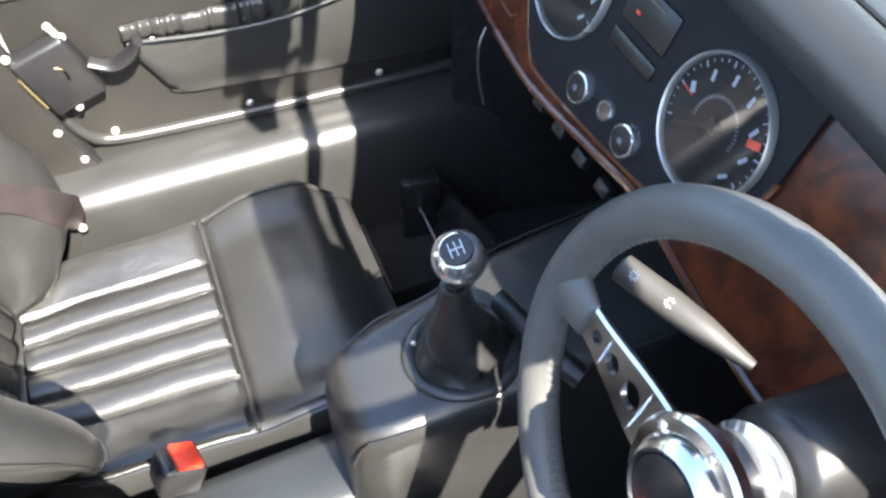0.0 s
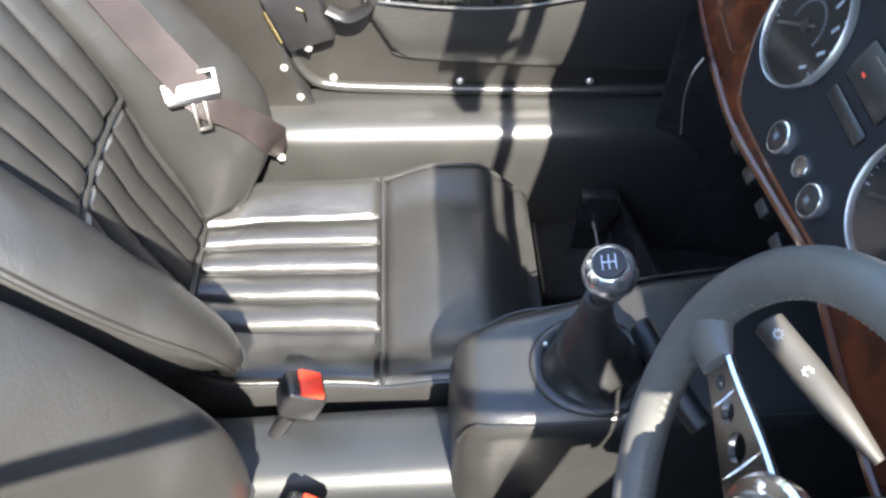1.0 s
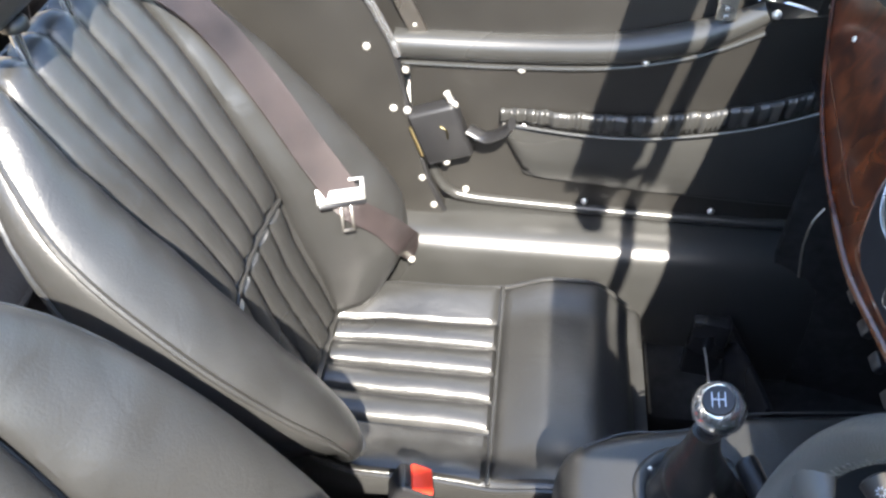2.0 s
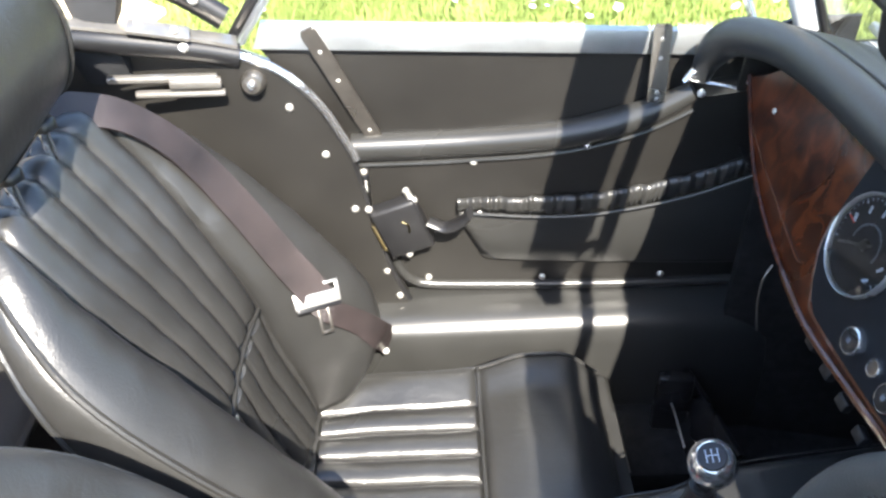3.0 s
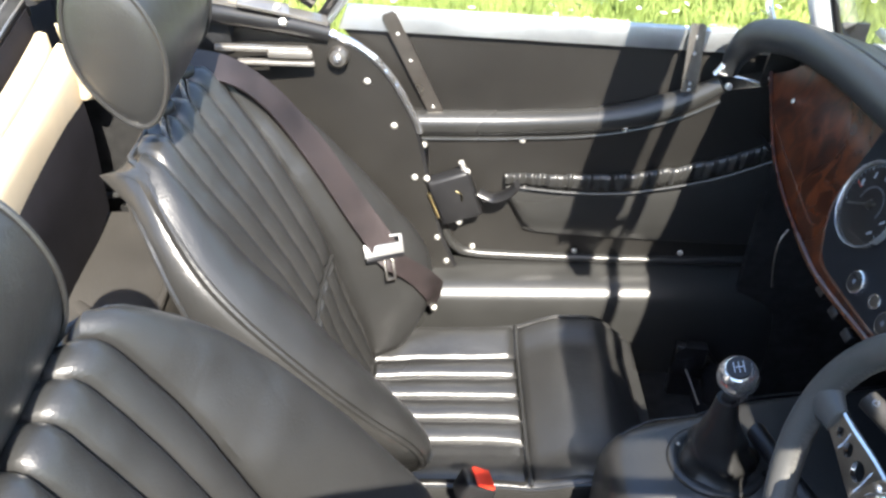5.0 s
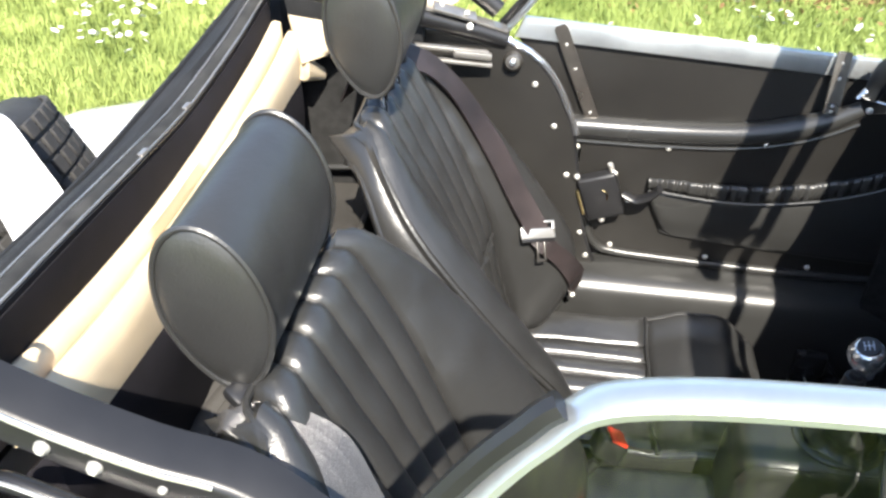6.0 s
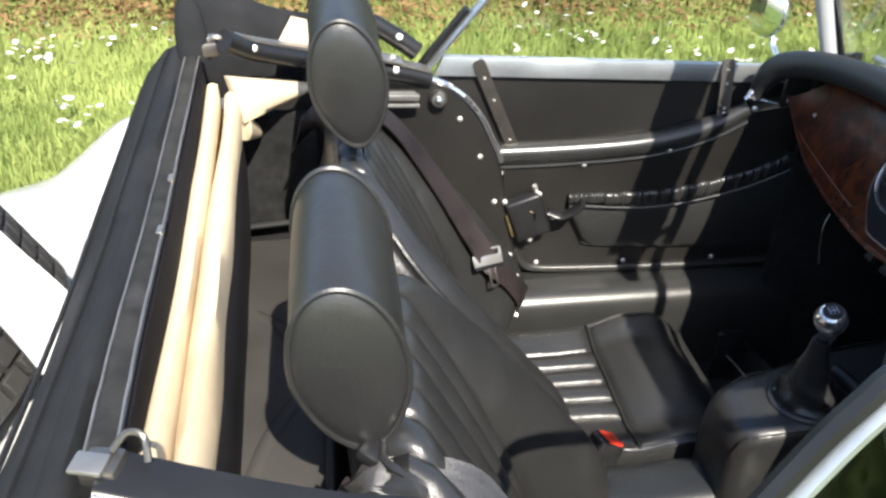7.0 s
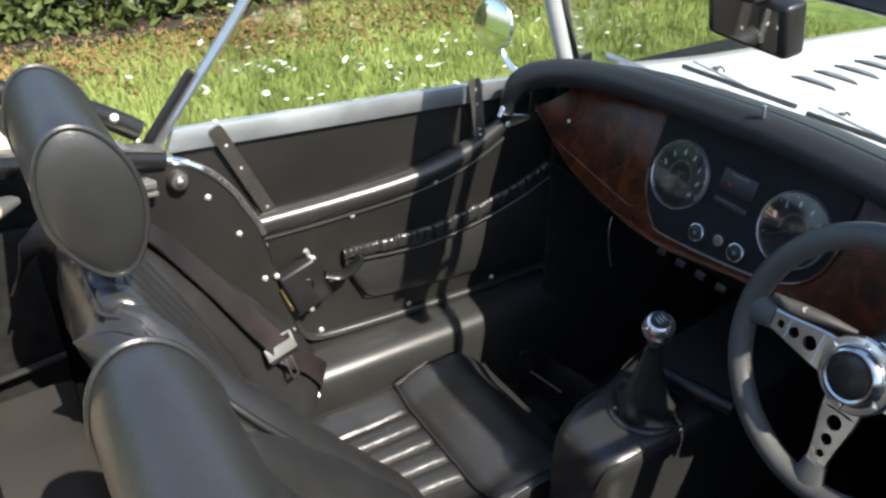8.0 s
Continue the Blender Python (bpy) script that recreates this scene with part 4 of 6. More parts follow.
def make_sidescreen(side, pane_mat, label):
    s = thing("sidescreen", (0, Y(side, 0.607), 0.72), label, "sidescreen", "sidescreens")
    yy = lambda x, z: Y(side, screen_y(z, 0.27 if side > 0 else 0.125) - (0.05 if side > 0 else 0.0) * max(0, x + 0.1))
    low = [(-0.283, 0.922), (0.420, 0.893), (0.420, 0.70), (-0.140, 0.70), (-0.200, 0.80)]
    part("lower_panel", slab([(x, yy(x, 0.9), z) for x, z in low], (0, side * 0.006, 0)), PANELBLACK, s, "black lower panel")
    rail = [(-0.287, 0.920), (-0.272, 0.956), (0.42, 0.926), (0.42, 0.892)]
    part("rail", slab([(x, yy(x, 0.94) - side * 0.007, z) for x, z in rail], (0, side * 0.016, 0), 0.003), ALU, s, "brushed aluminium rail")
    bar = catmull([(-0.300, yy(-0.3, 0.935), 0.932), (-0.245, yy(-0.245, 1.01), 1.010), (-0.180, yy(-0.18, 1.10), 1.100), (-0.128, yy(-0.13, 1.17), 1.174), (-0.085, yy(-0.08, 1.20), 1.202), (0.06, yy(0.06, 1.21), 1.210), (0.285, yy(0.28, 1.212), 1.212)], 8)
    if side < 0:
        # the driver's window stands a little further back
        bar = [p + Vector((-0.085 * smooth(0.28, 0.0, p.x), 0, 0.004)) for p in bar]
    part("frame", tube(bar, 0, 10, flat=(0.006, 0.0135 if side > 0 else 0.0115), up=(0, 1, 0)), ALU, s, "aluminium window frame")
    part("rubber_edge", tube([p + Vector((-0.014, side * 0.004, 0.002)) for p in bar[:12 if side > 0 else 30]], 0.007, 8), BLACKPAINT, s, "black rubber edge")
    pane = [(-0.357, 0.95), (0.40, 0.92), (0.285, 1.212), (-0.165, 1.204), (-0.213, 1.172)] if side < 0 else [(-0.272, 0.95), (0.40, 0.92), (0.285, 1.208), (-0.08, 1.200), (-0.13, 1.168)]
    bm = bmesh.new()
    a = [bm.verts.new((x, yy(x, z), z)) for x, z in pane]
    b = [bm.verts.new((x, yy(x, z) + side * 0.003, z)) for x, z in pane]
    bm.faces.new(a)
    bm.faces.new(b[::-1])
    for k in range(5):
        bm.faces.new((a[k], b[k], b[(k + 1) % 5], a[(k + 1) % 5]))
    pn = part("pane", bm, pane_mat, s, "clear sliding pane")
    pn.visible_shadow = False
    catch = part("slide_catch", box((0.022, 0.010, 0.018), pose(0.10, yy(0.1, 1.0) - side * 0.008, 0.985), 0.003), pane_mat, s, "clear plastic finger catch")
    catch.visible_shadow = False
    for (x0, z0), (x1, z1), w in (((-0.211, 0.949), (-0.131, 0.765), 0.0115), ((0.252, 0.944), (0.248, 0.845), 0.012)):
        p0, p1 = Vector((x0, yy(x0, 0.94) - side * 0.012, z0)), Vector((x1, Y(side, door_y(x1, z1) - 0.004 if x1 > 0 else 0.600), z1))
        br = part("bracket", strap([p0, p0.lerp(p1, 0.03), p0.lerp(p1, 0.5), p1], ((0, w * 0.7), (0.05, w), (1, w)), (0, -side, 0), 0.0022), DULLSTEEL, s, "drilled steel mounting bracket")
        for t in (0.18, 0.42, 0.86, 0.95):
            part("bracket_screw", spin([(0, 0.0015), (0.0025, 0.0012), (0.0032, 0)], axes(p0.lerp(p1, t) + Vector((0, -side * 0.003, 0)), (0, -side, 0)), seg=10), STEEL, br)
    return s


make_sidescreen(1, GLASS, "black and aluminium sidescreen with clear sliding window")
make_sidescreen(-1, SMOKED, "aluminium framed driver's sidescreen with dull window")

# ---------------- dashboard ----------------
dash = thing("dashboard", (0.36, CY, 0.80), "burr walnut dashboard with black dial panel and padded top", "dashboard")


def dash_p(y, z, out=0.0):
    """A place on the leaning dash face; out: towards the seats."""
    return Vector((0.345 + 0.35 * (z - 0.83) - out * 0.944, y, z + out * 0.330))


low_edge = [(0.538, 0.880), (0.47, 0.846), (0.40, 0.816), (0.32, 0.797), (0.254, 0.788), (0.19, 0.783), (0.138, 0.786), (0.06, 0.796), (0.0, 0.803)]
low_edge += [(2 * CY - y - 0.03, z) for y, z in low_edge[-2::-1]]
top_edge = [(y, 0.985 - 0.105 * smooth(0.36, 0.545, abs(y - CY))) for y in [0.53, 0.50, 0.46, 0.40, 0.3, 0.1, -0.1, -0.3, -0.40, -0.46, -0.50, -0.53]]
outline = [dash_p(y, z) for y, z in low_edge] + [dash_p(y, z) for y, z in reversed(top_edge)]
face = part("veneer", slab(outline, (0.0119, 0, -0.0041), 0.002), WALNUT, dash, "glossy burr walnut veneer board")
part("wood_lip", tube(catmull([dash_p(y, z + 0.004, 0.001) for y, z in low_edge if y < 0.26], 4), 0.0042, 8), LIPWOOD, dash, "orange varnished lower edge")
part("veneer_edge", tube(catmull([dash_p(y, z + 0.004, 0.001) for y, z in low_edge if y > 0.25], 4), 0.0030, 8), WALNUT, dash, "rounded walnut edge")
panel_pts = [(0.240, 0.980), (0.236, 0.88), (0.225, 0.846), (0.195, 0.813), (0.165, 0.803), (0.02, 0.815), (-0.05, 0.83), (-0.085, 0.86), (-0.095, 0.90), (-0.095, 0.980)]
plate = part("dial_panel", slab([dash_p(y, z, 0.001) for y, z in panel_pts], (-0.0038, 0, 0.0013)), DASHBLACK, dash, "matt black dial panel")
part("panel_lip", tube(catmull([dash_p(y, z, 0.003) for y, z in panel_pts[1:-1]], 4), 0.0028, 6), LIPWOOD, dash)
gap = [(0.528, 0.872), (0.4715, 0.8524), (0.4214, 0.8408), (0.3591, 0.8305), (0.2771, 0.8180), (0.248, 0.8150), (0.238, 0.8205)]
part("inlay_line", tube(catmull([dash_p(y, z, 0.0003) for y, z in gap], 5), 0.0008, 6), INLAY, dash, "thin paler line in the veneer")
for y, z in ((0.531, 0.878), (0.443, 0.886), (0.219, 0.845)):
    part("screw", spin([(0, 0.002), (0.003, 0.0016), (0.004, 0)], axes(dash_p(y, z, 0.001), (-0.944, 0, 0.33)), seg=12), STEEL, dash)

# padded top roll, with its turned-down ends
half_roll = [(0.299, 0.538, 0.884), (0.305, 0.532, 0.918), (0.318, 0.510, 0.951), (0.336, 0.465, 0.971), (0.350, 0.40, 0.986), (0.355, 0.30, 1.000), (0.359, 0.20, 1.006), (0.361, 0.10, 1.011)]
rollc = catmull(half_roll + [(0.362, CY, 1.013)] + [(x, 2 * CY - y, z) for x, y, z in reversed(half_roll)], 7)
nr = len(rollc) - 1
part("padded_top", tube(rollc, [0.013 + 0.0105 * smooth(0, 0.22, min(i, nr - i) / nr * 2) for i in range(nr + 1)], 20), PADDING, dash, "soft black padded top roll")
part("roll_seam", tube([p + Vector((0.021, 0, 0.0165)) * smooth(0.02, 0.2, min(i, nr - i) / nr * 2) for i, p in enumerate(rollc)][8:-8], 0.0022, 6), PADDING, dash)
tops = [p for p in rollc if abs(p.y - CY) < 0.50]
part("top_cover", loft([[p + Vector((0.012, 0, 0.016)), p + Vector((0.045, 0, 0.012)), p + Vector((0.085, 0, 0.000)), Vector((0.492, p.y, p.z - 0.022)), Vector((0.492, p.y, 0.925)), Vector((0.398, p.y, 0.925)), p + Vector((0.030, 0, -0.012))] for p in tops]), PADDING, dash, "black padded scuttle cover", sharp=60)
for side in (1, -1):
    ends = [(0.352, 0.86), (0.356, 0.915), (0.372, 0.945), (0.41, 0.960), (0.49, 0.960), (0.49, 0.86)]
    part("end_board", slab([(x, Y(side, 0.541), z) for x, z in ends], (0, side * 0.006, 0)), PANELBLACK, dash, "black board closing the dash end")
clip = catmull([(0.2750, 0.530, 0.884), (0.2860, 0.533, 0.899), (0.2835, 0.531, 0.889), (0.290, 0.530, 0.885), (0.312, 0.530, 0.880), (0.345, 0.530, 0.872)], 6)
part("corner_clip", tube(clip, 0, 8, flat=(0.0045, 0.0016)), CHROME, dash, "thin bent chrome strip at the dash end")
part("centre_stud", tube([(0.350, 0.042, 1.034), (0.348, 0.042, 1.050)], 0.0028, 8), CHROME, dash, "small chrome stud on the roll")


def dial(y, z, r, name, label, sweep, red=None):
    g = part(name, spin([(r, -0.004), (r, 0.002), (r * 0.99, 0.0062), (r * 0.972, 0.0074), (r * 0.955, 0.0066), (r * 0.940, 0.003), (r * 0.935, -0.002)], axes(dash_p(y, z, 0.005), (-0.944, 0, 0.33), (0, -1, 0)), seg=48), SATIN, dash, label)
    M = axes(dash_p(y, z, 0.0065), (-0.944, 0, 0.33), (0, -1, 0))
    part("dial_face", spin([(0, 0.0006), (r * 0.93, 0.0006), (r * 0.93, -0.001)], M, seg=40), DASHBLACK, g, "black dial face")
    bm = bmesh.new()
    for k in range(29):
        a = radians(205 - 230 * k / 28)
        big = k % 4 == 0
        l = r * (0.085 if big else 0.045)
        box((l, r * (0.020 if big else 0.011), 0.0004), M @ pose(0, 0, 0.001, 0, 0, math.degrees(a)) @ pose(r * 0.89 - l / 2, 0, 0), bm=bm)
    for k in range(sweep):
        a = radians(165 - 200 * k / (sweep - 1))
        w = 1.5 if k == 0 else 1.0
        box((r * 0.055 * w, r * 0.155, 0.0004), M @ pose(math.cos(a) * r * 0.67, math.sin(a) * r * 0.67, 0.001, 0, 0, math.degrees(a) * 0.35 - 31), bm=bm)
    part("scale", bm, MARKS, g, "white scale")
    bm = bmesh.new()
    for k in range(26):
        a = radians(190 - 200 * k / 25)
        box((r * 0.05, r * 0.028, 0.0004), M @ pose(0, 0, 0.0011, 0, 0, math.degrees(a)) @ pose(r * 0.40, 0, 0), bm=bm)
    part("inner_ring", bm, FAINTMARKS, g, "faint grey inner ring of dots")
    part("red_line", box((r * 0.22, r * 0.018, 0.0005), M @ pose(0, 0, 0.0013, 0, 0, 172) @ pose(r * 0.70, 0, 0)), REDMARK, g, "thin red line")
    if red is not None:
        part("red_mark", box((r * 0.22, r * 0.11, 0.0005), M @ pose(0, 0, 0.0016, 0, 0, red) @ pose(r * 0.72, 0, 0)), REDMARK, g, "red warning mark")
    part("needle", box((r * 0.95, r * 0.05, 0.0012), M @ pose(0, 0, 0.0028, 0, 0, 212) @ pose(r * 0.25, 0, 0), 0.0004), GREYPLASTIC if red is None else PLASTIC, g)
    part("needle_hub", spin([(0, 0.0042), (r * 0.10, 0.0038), (r * 0.12, 0.001)], M, seg=20), PLASTIC, g)
    gl = part("dial_glass", spin([(0, 0.0058), (r * 0.94, 0.0056), (r * 0.94, 0.0050), (0, 0.0050)], M, seg=40), DIALGLASS, g)
    gl.visible_shadow = False
    return g


dial(0.174, 0.892, 0.0525, "dial", "chrome rimmed round dial with white marks", 7)
dial(-0.030, 0.895, 0.0525, "dial", "chrome rimmed round dial with red mark", 7, red=20)
for y, z, r in ((0.1055, 0.8325, 0.0142), (0.033, 0.8345, 0.0142)):
    M = axes(dash_p(y, z, 0.003), (-0.944, 0, 0.33), (0, -1, 0))
    k = part("rotary_switch", spin([(r, 0), (r, 0.008), (r * 0.95, 0.0100), (r * 0.86, 0.0104), (r * 0.84, 0.008), (0, 0.008)], M, seg=28), CHROME, dash, "chrome ringed rotary switch")
    part("switch_cap", spin([(r * 0.84, 0.006), (r * 0.80, 0.0105), (r * 0.6, 0.0112), (0, 0.0115)], M, seg=24), PLASTIC, k, "black switch cap")
    part("switch_mark", box((0.005, 0.005, 0.0004), M @ pose(0, 0, 0.0117)), FAINTMARKS, k)
M = axes(dash_p(0.068, 0.8365, 0.003), (-0.944, 0, 0.33), (0, -1, 0))
k = part("push_button", spin([(0.0095, 0), (0.0095, 0.005), (0.0085, 0.007), (0.0072, 0.007), (0.0068, 0.005), (0, 0.005)], M, seg=24), CHROME, dash, "small chrome ringed push button")
part("button_cap", spin([(0.0068, 0.004), (0.0064, 0.0065), (0, 0.0072)], M, seg=20), DULLSTEEL, k)
win = axes(dash_p(0.075, 0.915, 0.005), (-0.944, 0, 0.33), (0, -1, 0))
w = part("display_window", box((0.062, 0.034, 0.004), win, 0.003), BLACKPAINT, dash, "dark display window between the dials")
part("display_bar", box((0.030, 0.0015, 0.0006), win @ pose(0, 0.011, 0.0025)), DULLSTEEL, w)
part("display_bar", box((0.005, 0.0025, 0.0006), win @ pose(-0.012, -0.004, 0.0025)), REDMARK, w)
part("lamp_window", box((0.062, 0.014, 0.004), win @ pose(0, -0.032, 0), 0.003), BLACKPAINT, dash, "dark warning lamp strip")
for k in range(4):
    part("switch", box((0.010, 0.018, 0.012), pose(0.338, 0.165 - 0.04 * k, 0.772, 0, 20, 0), 0.002), PLASTIC, dash, "small black rocker switch under the dash")
part("under_panel", slab([(0.352, 0.50, 0.80), (0.352, -0.47, 0.80), (0.42, -0.47, 0.72), (0.42, 0.50, 0.72)], (0.01, 0, -0.004)), CARPET, dash, "black under-dash lining")
part("glove_handle", tube(catmull([(0.328, 0.275, 0.785), (0.318, 0.268, 0.770), (0.316, 0.262, 0.74), (0.322, 0.258, 0.70)], 6), 0.0012, 8), DULLSTEEL, dash, "thin metal pull under the dash")

# ---------------- steering wheel and column ----------------
WC, WN = Vector((0.213, -0.243, 0.867)), Vector((-math.cos(0.263), 0.02, math.sin(0.263))).normalized()
WM = axes(WC, WN, (0, 1, 0))
WR = 0.150
wheel = thing("steering_wheel", WC, "three spoked black leather steering wheel with polished alloy spokes", "steering wheel")
rim = part("rim", tube([WM @ Vector((WR * math.cos(a), WR * math.sin(a), 0)) for a in [k * math.tau / 72 for k in range(72)]], 0.0145, 16, True, up=WN), RIMLEATHER, wheel, "black leather stitched rim")
bm = bmesh.new()
for k in range(150):
    a = k * math.tau / 150
    p = WM @ Vector(((WR - 0.0140) * math.cos(a), (WR - 0.0140) * math.sin(a), 0.0045))
    q = WM @ Vector(((WR - 0.0140) * math.cos(a + 0.022), (WR - 0.0140) * math.sin(a + 0.022), -0.0035))
    tube([p, q], 0.0009, 4, bm=bm)
part("stitching", bm, STITCH, rim, "grey cross stitching")
for deg in (-2, 182, 90):
    A = WM @ pose(0, 0, 0, 0, 0, deg)
    bm = bmesh.new()
    # a flat spoke with three lightening holes: plate pieces between hole rings
    xs0, xs1 = 0.034, WR - 0.010
    holes = [(0.062, 0.0088), (0.084, 0.0066), (0.103, 0.0048)]
    half = lambda x: 0.0235 - 0.0105 * smooth(0.035, 0.12, x)
    N = 96
    up, dn, ui, di = [], [], [], []
    cuts = [xs0 + (xs1 - xs0) * k / N for k in range(N + 1)]
    for sgn in (1, -1):
        grid = []
        for x in cuts:
            inner = 0.0
            for hx, hr in holes:
                if abs(x - hx) < hr:
                    inner = math.sqrt(hr * hr - (x - hx) ** 2)
            h = half(x)
            grid.append([A @ Vector((x, sgn * inner, 0.0025)), A @ Vector((x, sgn * (h - 0.002), 0.0025)), A @ Vector((x, sgn * h, 0.001)), A @ Vector((x, sgn * h, -0.002)), A @ Vector((x, sgn * inner, -0.002))])
        loft(grid, bm=bm)
    bmesh.ops.remove_doubles(bm, verts=bm.verts, dist=1e-5)
    part("spoke", bm, ALUPOL, wheel, "drilled polished alloy spoke", sharp=30)
    part("spoke_cover", loft([[A @ Vector((x, h * math.cos(b), 0.001 + t * math.sin(b))) for b in [j * math.tau / 14 for j in range(14)]] for x, h, t in ((WR - 0.034, 0.0145, 0.0055), (WR - 0.026, 0.016, 0.008), (WR - 0.012, 0.020, 0.011), (WR, 0.026, 0.012))]), RIMLEATHER, wheel, "leather collar at the spoke end", sharp=60)
part("hub", spin([(0.043, -0.004), (0.0445, 0.004), (0.042, 0.007), (0.035, 0.0078), (0.032, 0.016), (0.028, 0.019), (0.0255, 0.018), (0.0255, 0.014), (0, 0.014)], WM, seg=40), ALUPOL, wheel, "polished hub ring")
part("horn_push", spin([(0.0255, 0.014), (0.0245, 0.0185), (0.015, 0.0205), (0, 0.021)], WM, seg=32), PLASTIC, wheel, "dark glossy horn push")
for k in range(6):
    a = radians(30 + 60 * k)
    part("hub_screw", spin([(0, 0.0022), (0.0026, 0.0018), (0.0034, 0)], WM @ pose(0.0375 * math.cos(a), 0.0375 * math.sin(a), 0.0075), seg=12), CHROME, wheel)
part("boss", spin([(0.030, -0.045), (0.032, -0.040), (0.026, -0.036), (0.030, -0.030), (0.033, -0.02), (0.040, -0.004), (0.0, -0.004)], WM, seg=32), CHROME, wheel, "chrome wheel boss")
column = thing("steering_column", WC - WN * 0.1, "black steering column shroud with grey stalk", "steering column")
rows = []
for d, r in ((-0.050, 0.030), (-0.056, 0.035), (-0.10, 0.038), (-0.16, 0.043), (-0.17, 0.04)):
    rows.append([WM @ Vector((r * math.cos(a), r * 1.1 * math.sin(a) - 0.004, d)) for a in [k * math.tau / 24 for k in range(24)]])
part("shroud", loft(rows), PLASTIC, column, "black moulded shroud", sharp=50)
s0, s1 = Vector((0.293, -0.160, 0.850)), Vector((0.262, -0.090, 0.857))
sd = (s1 - s0)
stalk = part("stalk", tube([s0 - sd * 0.32, s0, s0 + sd * 0.15, s0 + sd * 0.5, s1, s1 + sd * 0.02], [0.004, 0.0078, 0.0095, 0.0108, 0.0102, 0.008], 14), GREYPLASTIC, column, "grey indicator stalk with white symbols")
sm = axes(s0.lerp(s1, 0.5), Vector((-0.35, -0.55, 0.75)), sd)
bm = bmesh.new()
for dx in (-0.030, 0.002, 0.030):
    for k in range(8):
        a = k * math.tau / 8
        box((0.0018, 0.0009, 0.0005), sm @ pose(dx + 0.0026 * math.cos(a), 0.0026 * math.sin(a), 0.0104, 0, 0, math.degrees(a)), bm=bm)
part("stalk_symbols", bm, MARKS, stalk)
part("column_tube", tube([WC - WN * 0.16, WC - WN * 0.42], 0.024, 14), BLACKPAINT, column)

# ---------------- passenger footwell ----------------
box_ = thing("footwell_box", (0.29, 0.40, 0.215), "low black carpeted box under the dash with steel edge", "box")
part("shell", box((0.10, 0.17, 0.07), pose(0.285, 0.44, 0.25), 0.006), CARPET, box_)
part("edge_strip", tube([(0.236, 0.36, 0.287), (0.236, 0.52, 0.287)], 0.0022, 8), DULLSTEEL, box_, "thin metal edge strip")
mat_ob = thing("floor_strip", (0.235, 0.45, 0.215), "worn dull grey seat rail on the floor", "seat rail")
part("rail", box((0.028, 0.26, 0.012), pose(0.234, 0.43, 0.222), 0.002), SHELFMAT, mat_ob)
ex = thing("footrest", (0.36, 0.40, 0.215), "black upright footrest plate with bright edges", "footrest")
part("plate", box((0.012, 0.20, 0.16), pose(0.345, 0.42, 0.29, 0, 18, 12), 0.003), BLACKPAINT, ex)
part("post", box((0.056, 0.022, 0.19), pose(0.318, 0.455, 0.308, 0, 0, -8), 0.005), BLACKPAINT, ex, "dark upright post")
part("plate_edge", tube([(0.318, 0.504, 0.331), (0.312, 0.42, 0.357), (0.303, 0.334, 0.381)], 0.0016, 8), SATIN, ex, "thin bright edge of the plate")
part("foot", spin([(0, 0.003), (0.003, 0.0025), (0.0036, 0)], axes((0.3165, 0.504, 0.333), (-1, -0.4, 0.5)), seg=14), STEEL, ex)

# ---------------- rear shelf and folded hood ----------------
shelf = thing("rear_shelf", (-0.55, CY, 0.55), "grey vinyl covered shelf behind the seats", "shelf")
rows = []
for k in range(31):
    y = -0.42 + k * 0.83 / 30
    rows.append([(x, y, z + 0.006 * noise.noise(Vector((x * 9, y * 7, 3))) + 0.003 * noise.noise(Vector((x * 30, y * 22, 7)))) for x, z in ((-0.70, 0.715), (-0.64, 0.713), (-0.58, 0.712), (-0.53, 0.711), (-0.505, 0.708), (-0.492, 0.69), (-0.49, 0.63), (-0.49, 0.40))] + [(-0.70, y, 0.40)])
part("top", loft(rows), SHELFMAT, shelf, "creased grey vinyl cover", sharp=60)
part("front_bead", tube([(-0.4965, -0.41 + 0.81 * k / 12, 0.706 + 0.004 * math.sin(k * 1.9)) for k in range(13)], 0.0055, 8), SHELFMAT, shelf, "rolled front edge")
for y0, y1, x0, x1 in ((-0.20, 0.02, -0.60, -0.53), (0.06, 0.20, -0.52, -0.60), (-0.33, -0.18, -0.52, -0.61)):
    crease = catmull([(x0, y0, 0.7125), (x0 * 0.6 + x1 * 0.4, y0 * 0.5 + y1 * 0.5 + 0.02, 0.7145), (x1, y1, 0.7125)], 8)
    part("crease", tube(crease, 0, 8, flat=(0.010, 0.0032)), SHELFMAT, shelf)
for side in (1, -1):
    sw = thing("rear_side_panel", (-0.58, Y(side, 0.47), 0.5), "black carpeted panel beside the rear shelf", "side panel", "rear side panels")
    part("board", slab([(-0.75, Y(side, 0.43), 0.40), (-0.50, Y(side, 0.47), 0.40), (-0.50, Y(side, 0.49), 0.90), (-0.75, Y(side, 0.45), 0.93)], (0, side * 0.02, 0)), CARPET, sw)
    part("edge_bead", tube([(-0.68, Y(side, 0.428), 0.722), (-0.50, Y(side, 0.455), 0.722)], 0.005, 8), VINYL, sw)



hood = thing("folded_hood", (-0.66, CY, 0.93), "folded black fabric hood with tan lining and steel frame", "hood")


def sag(y, d):
    """Folds droop a little between the clamps."""
    t = (y - CY) / 0.42
    return -d * (1 - min(1, t * t))


def SKEW(y):
    """How far the front rail lies off its straight line, further forward on the driver's side."""
    return 0.649 + flow(((-0.43, -0.620), (-0.25, -0.636), (-0.05, -0.650), (0.1, -0.661), (0.28, -0.664), (0.46, -0.660)), y)


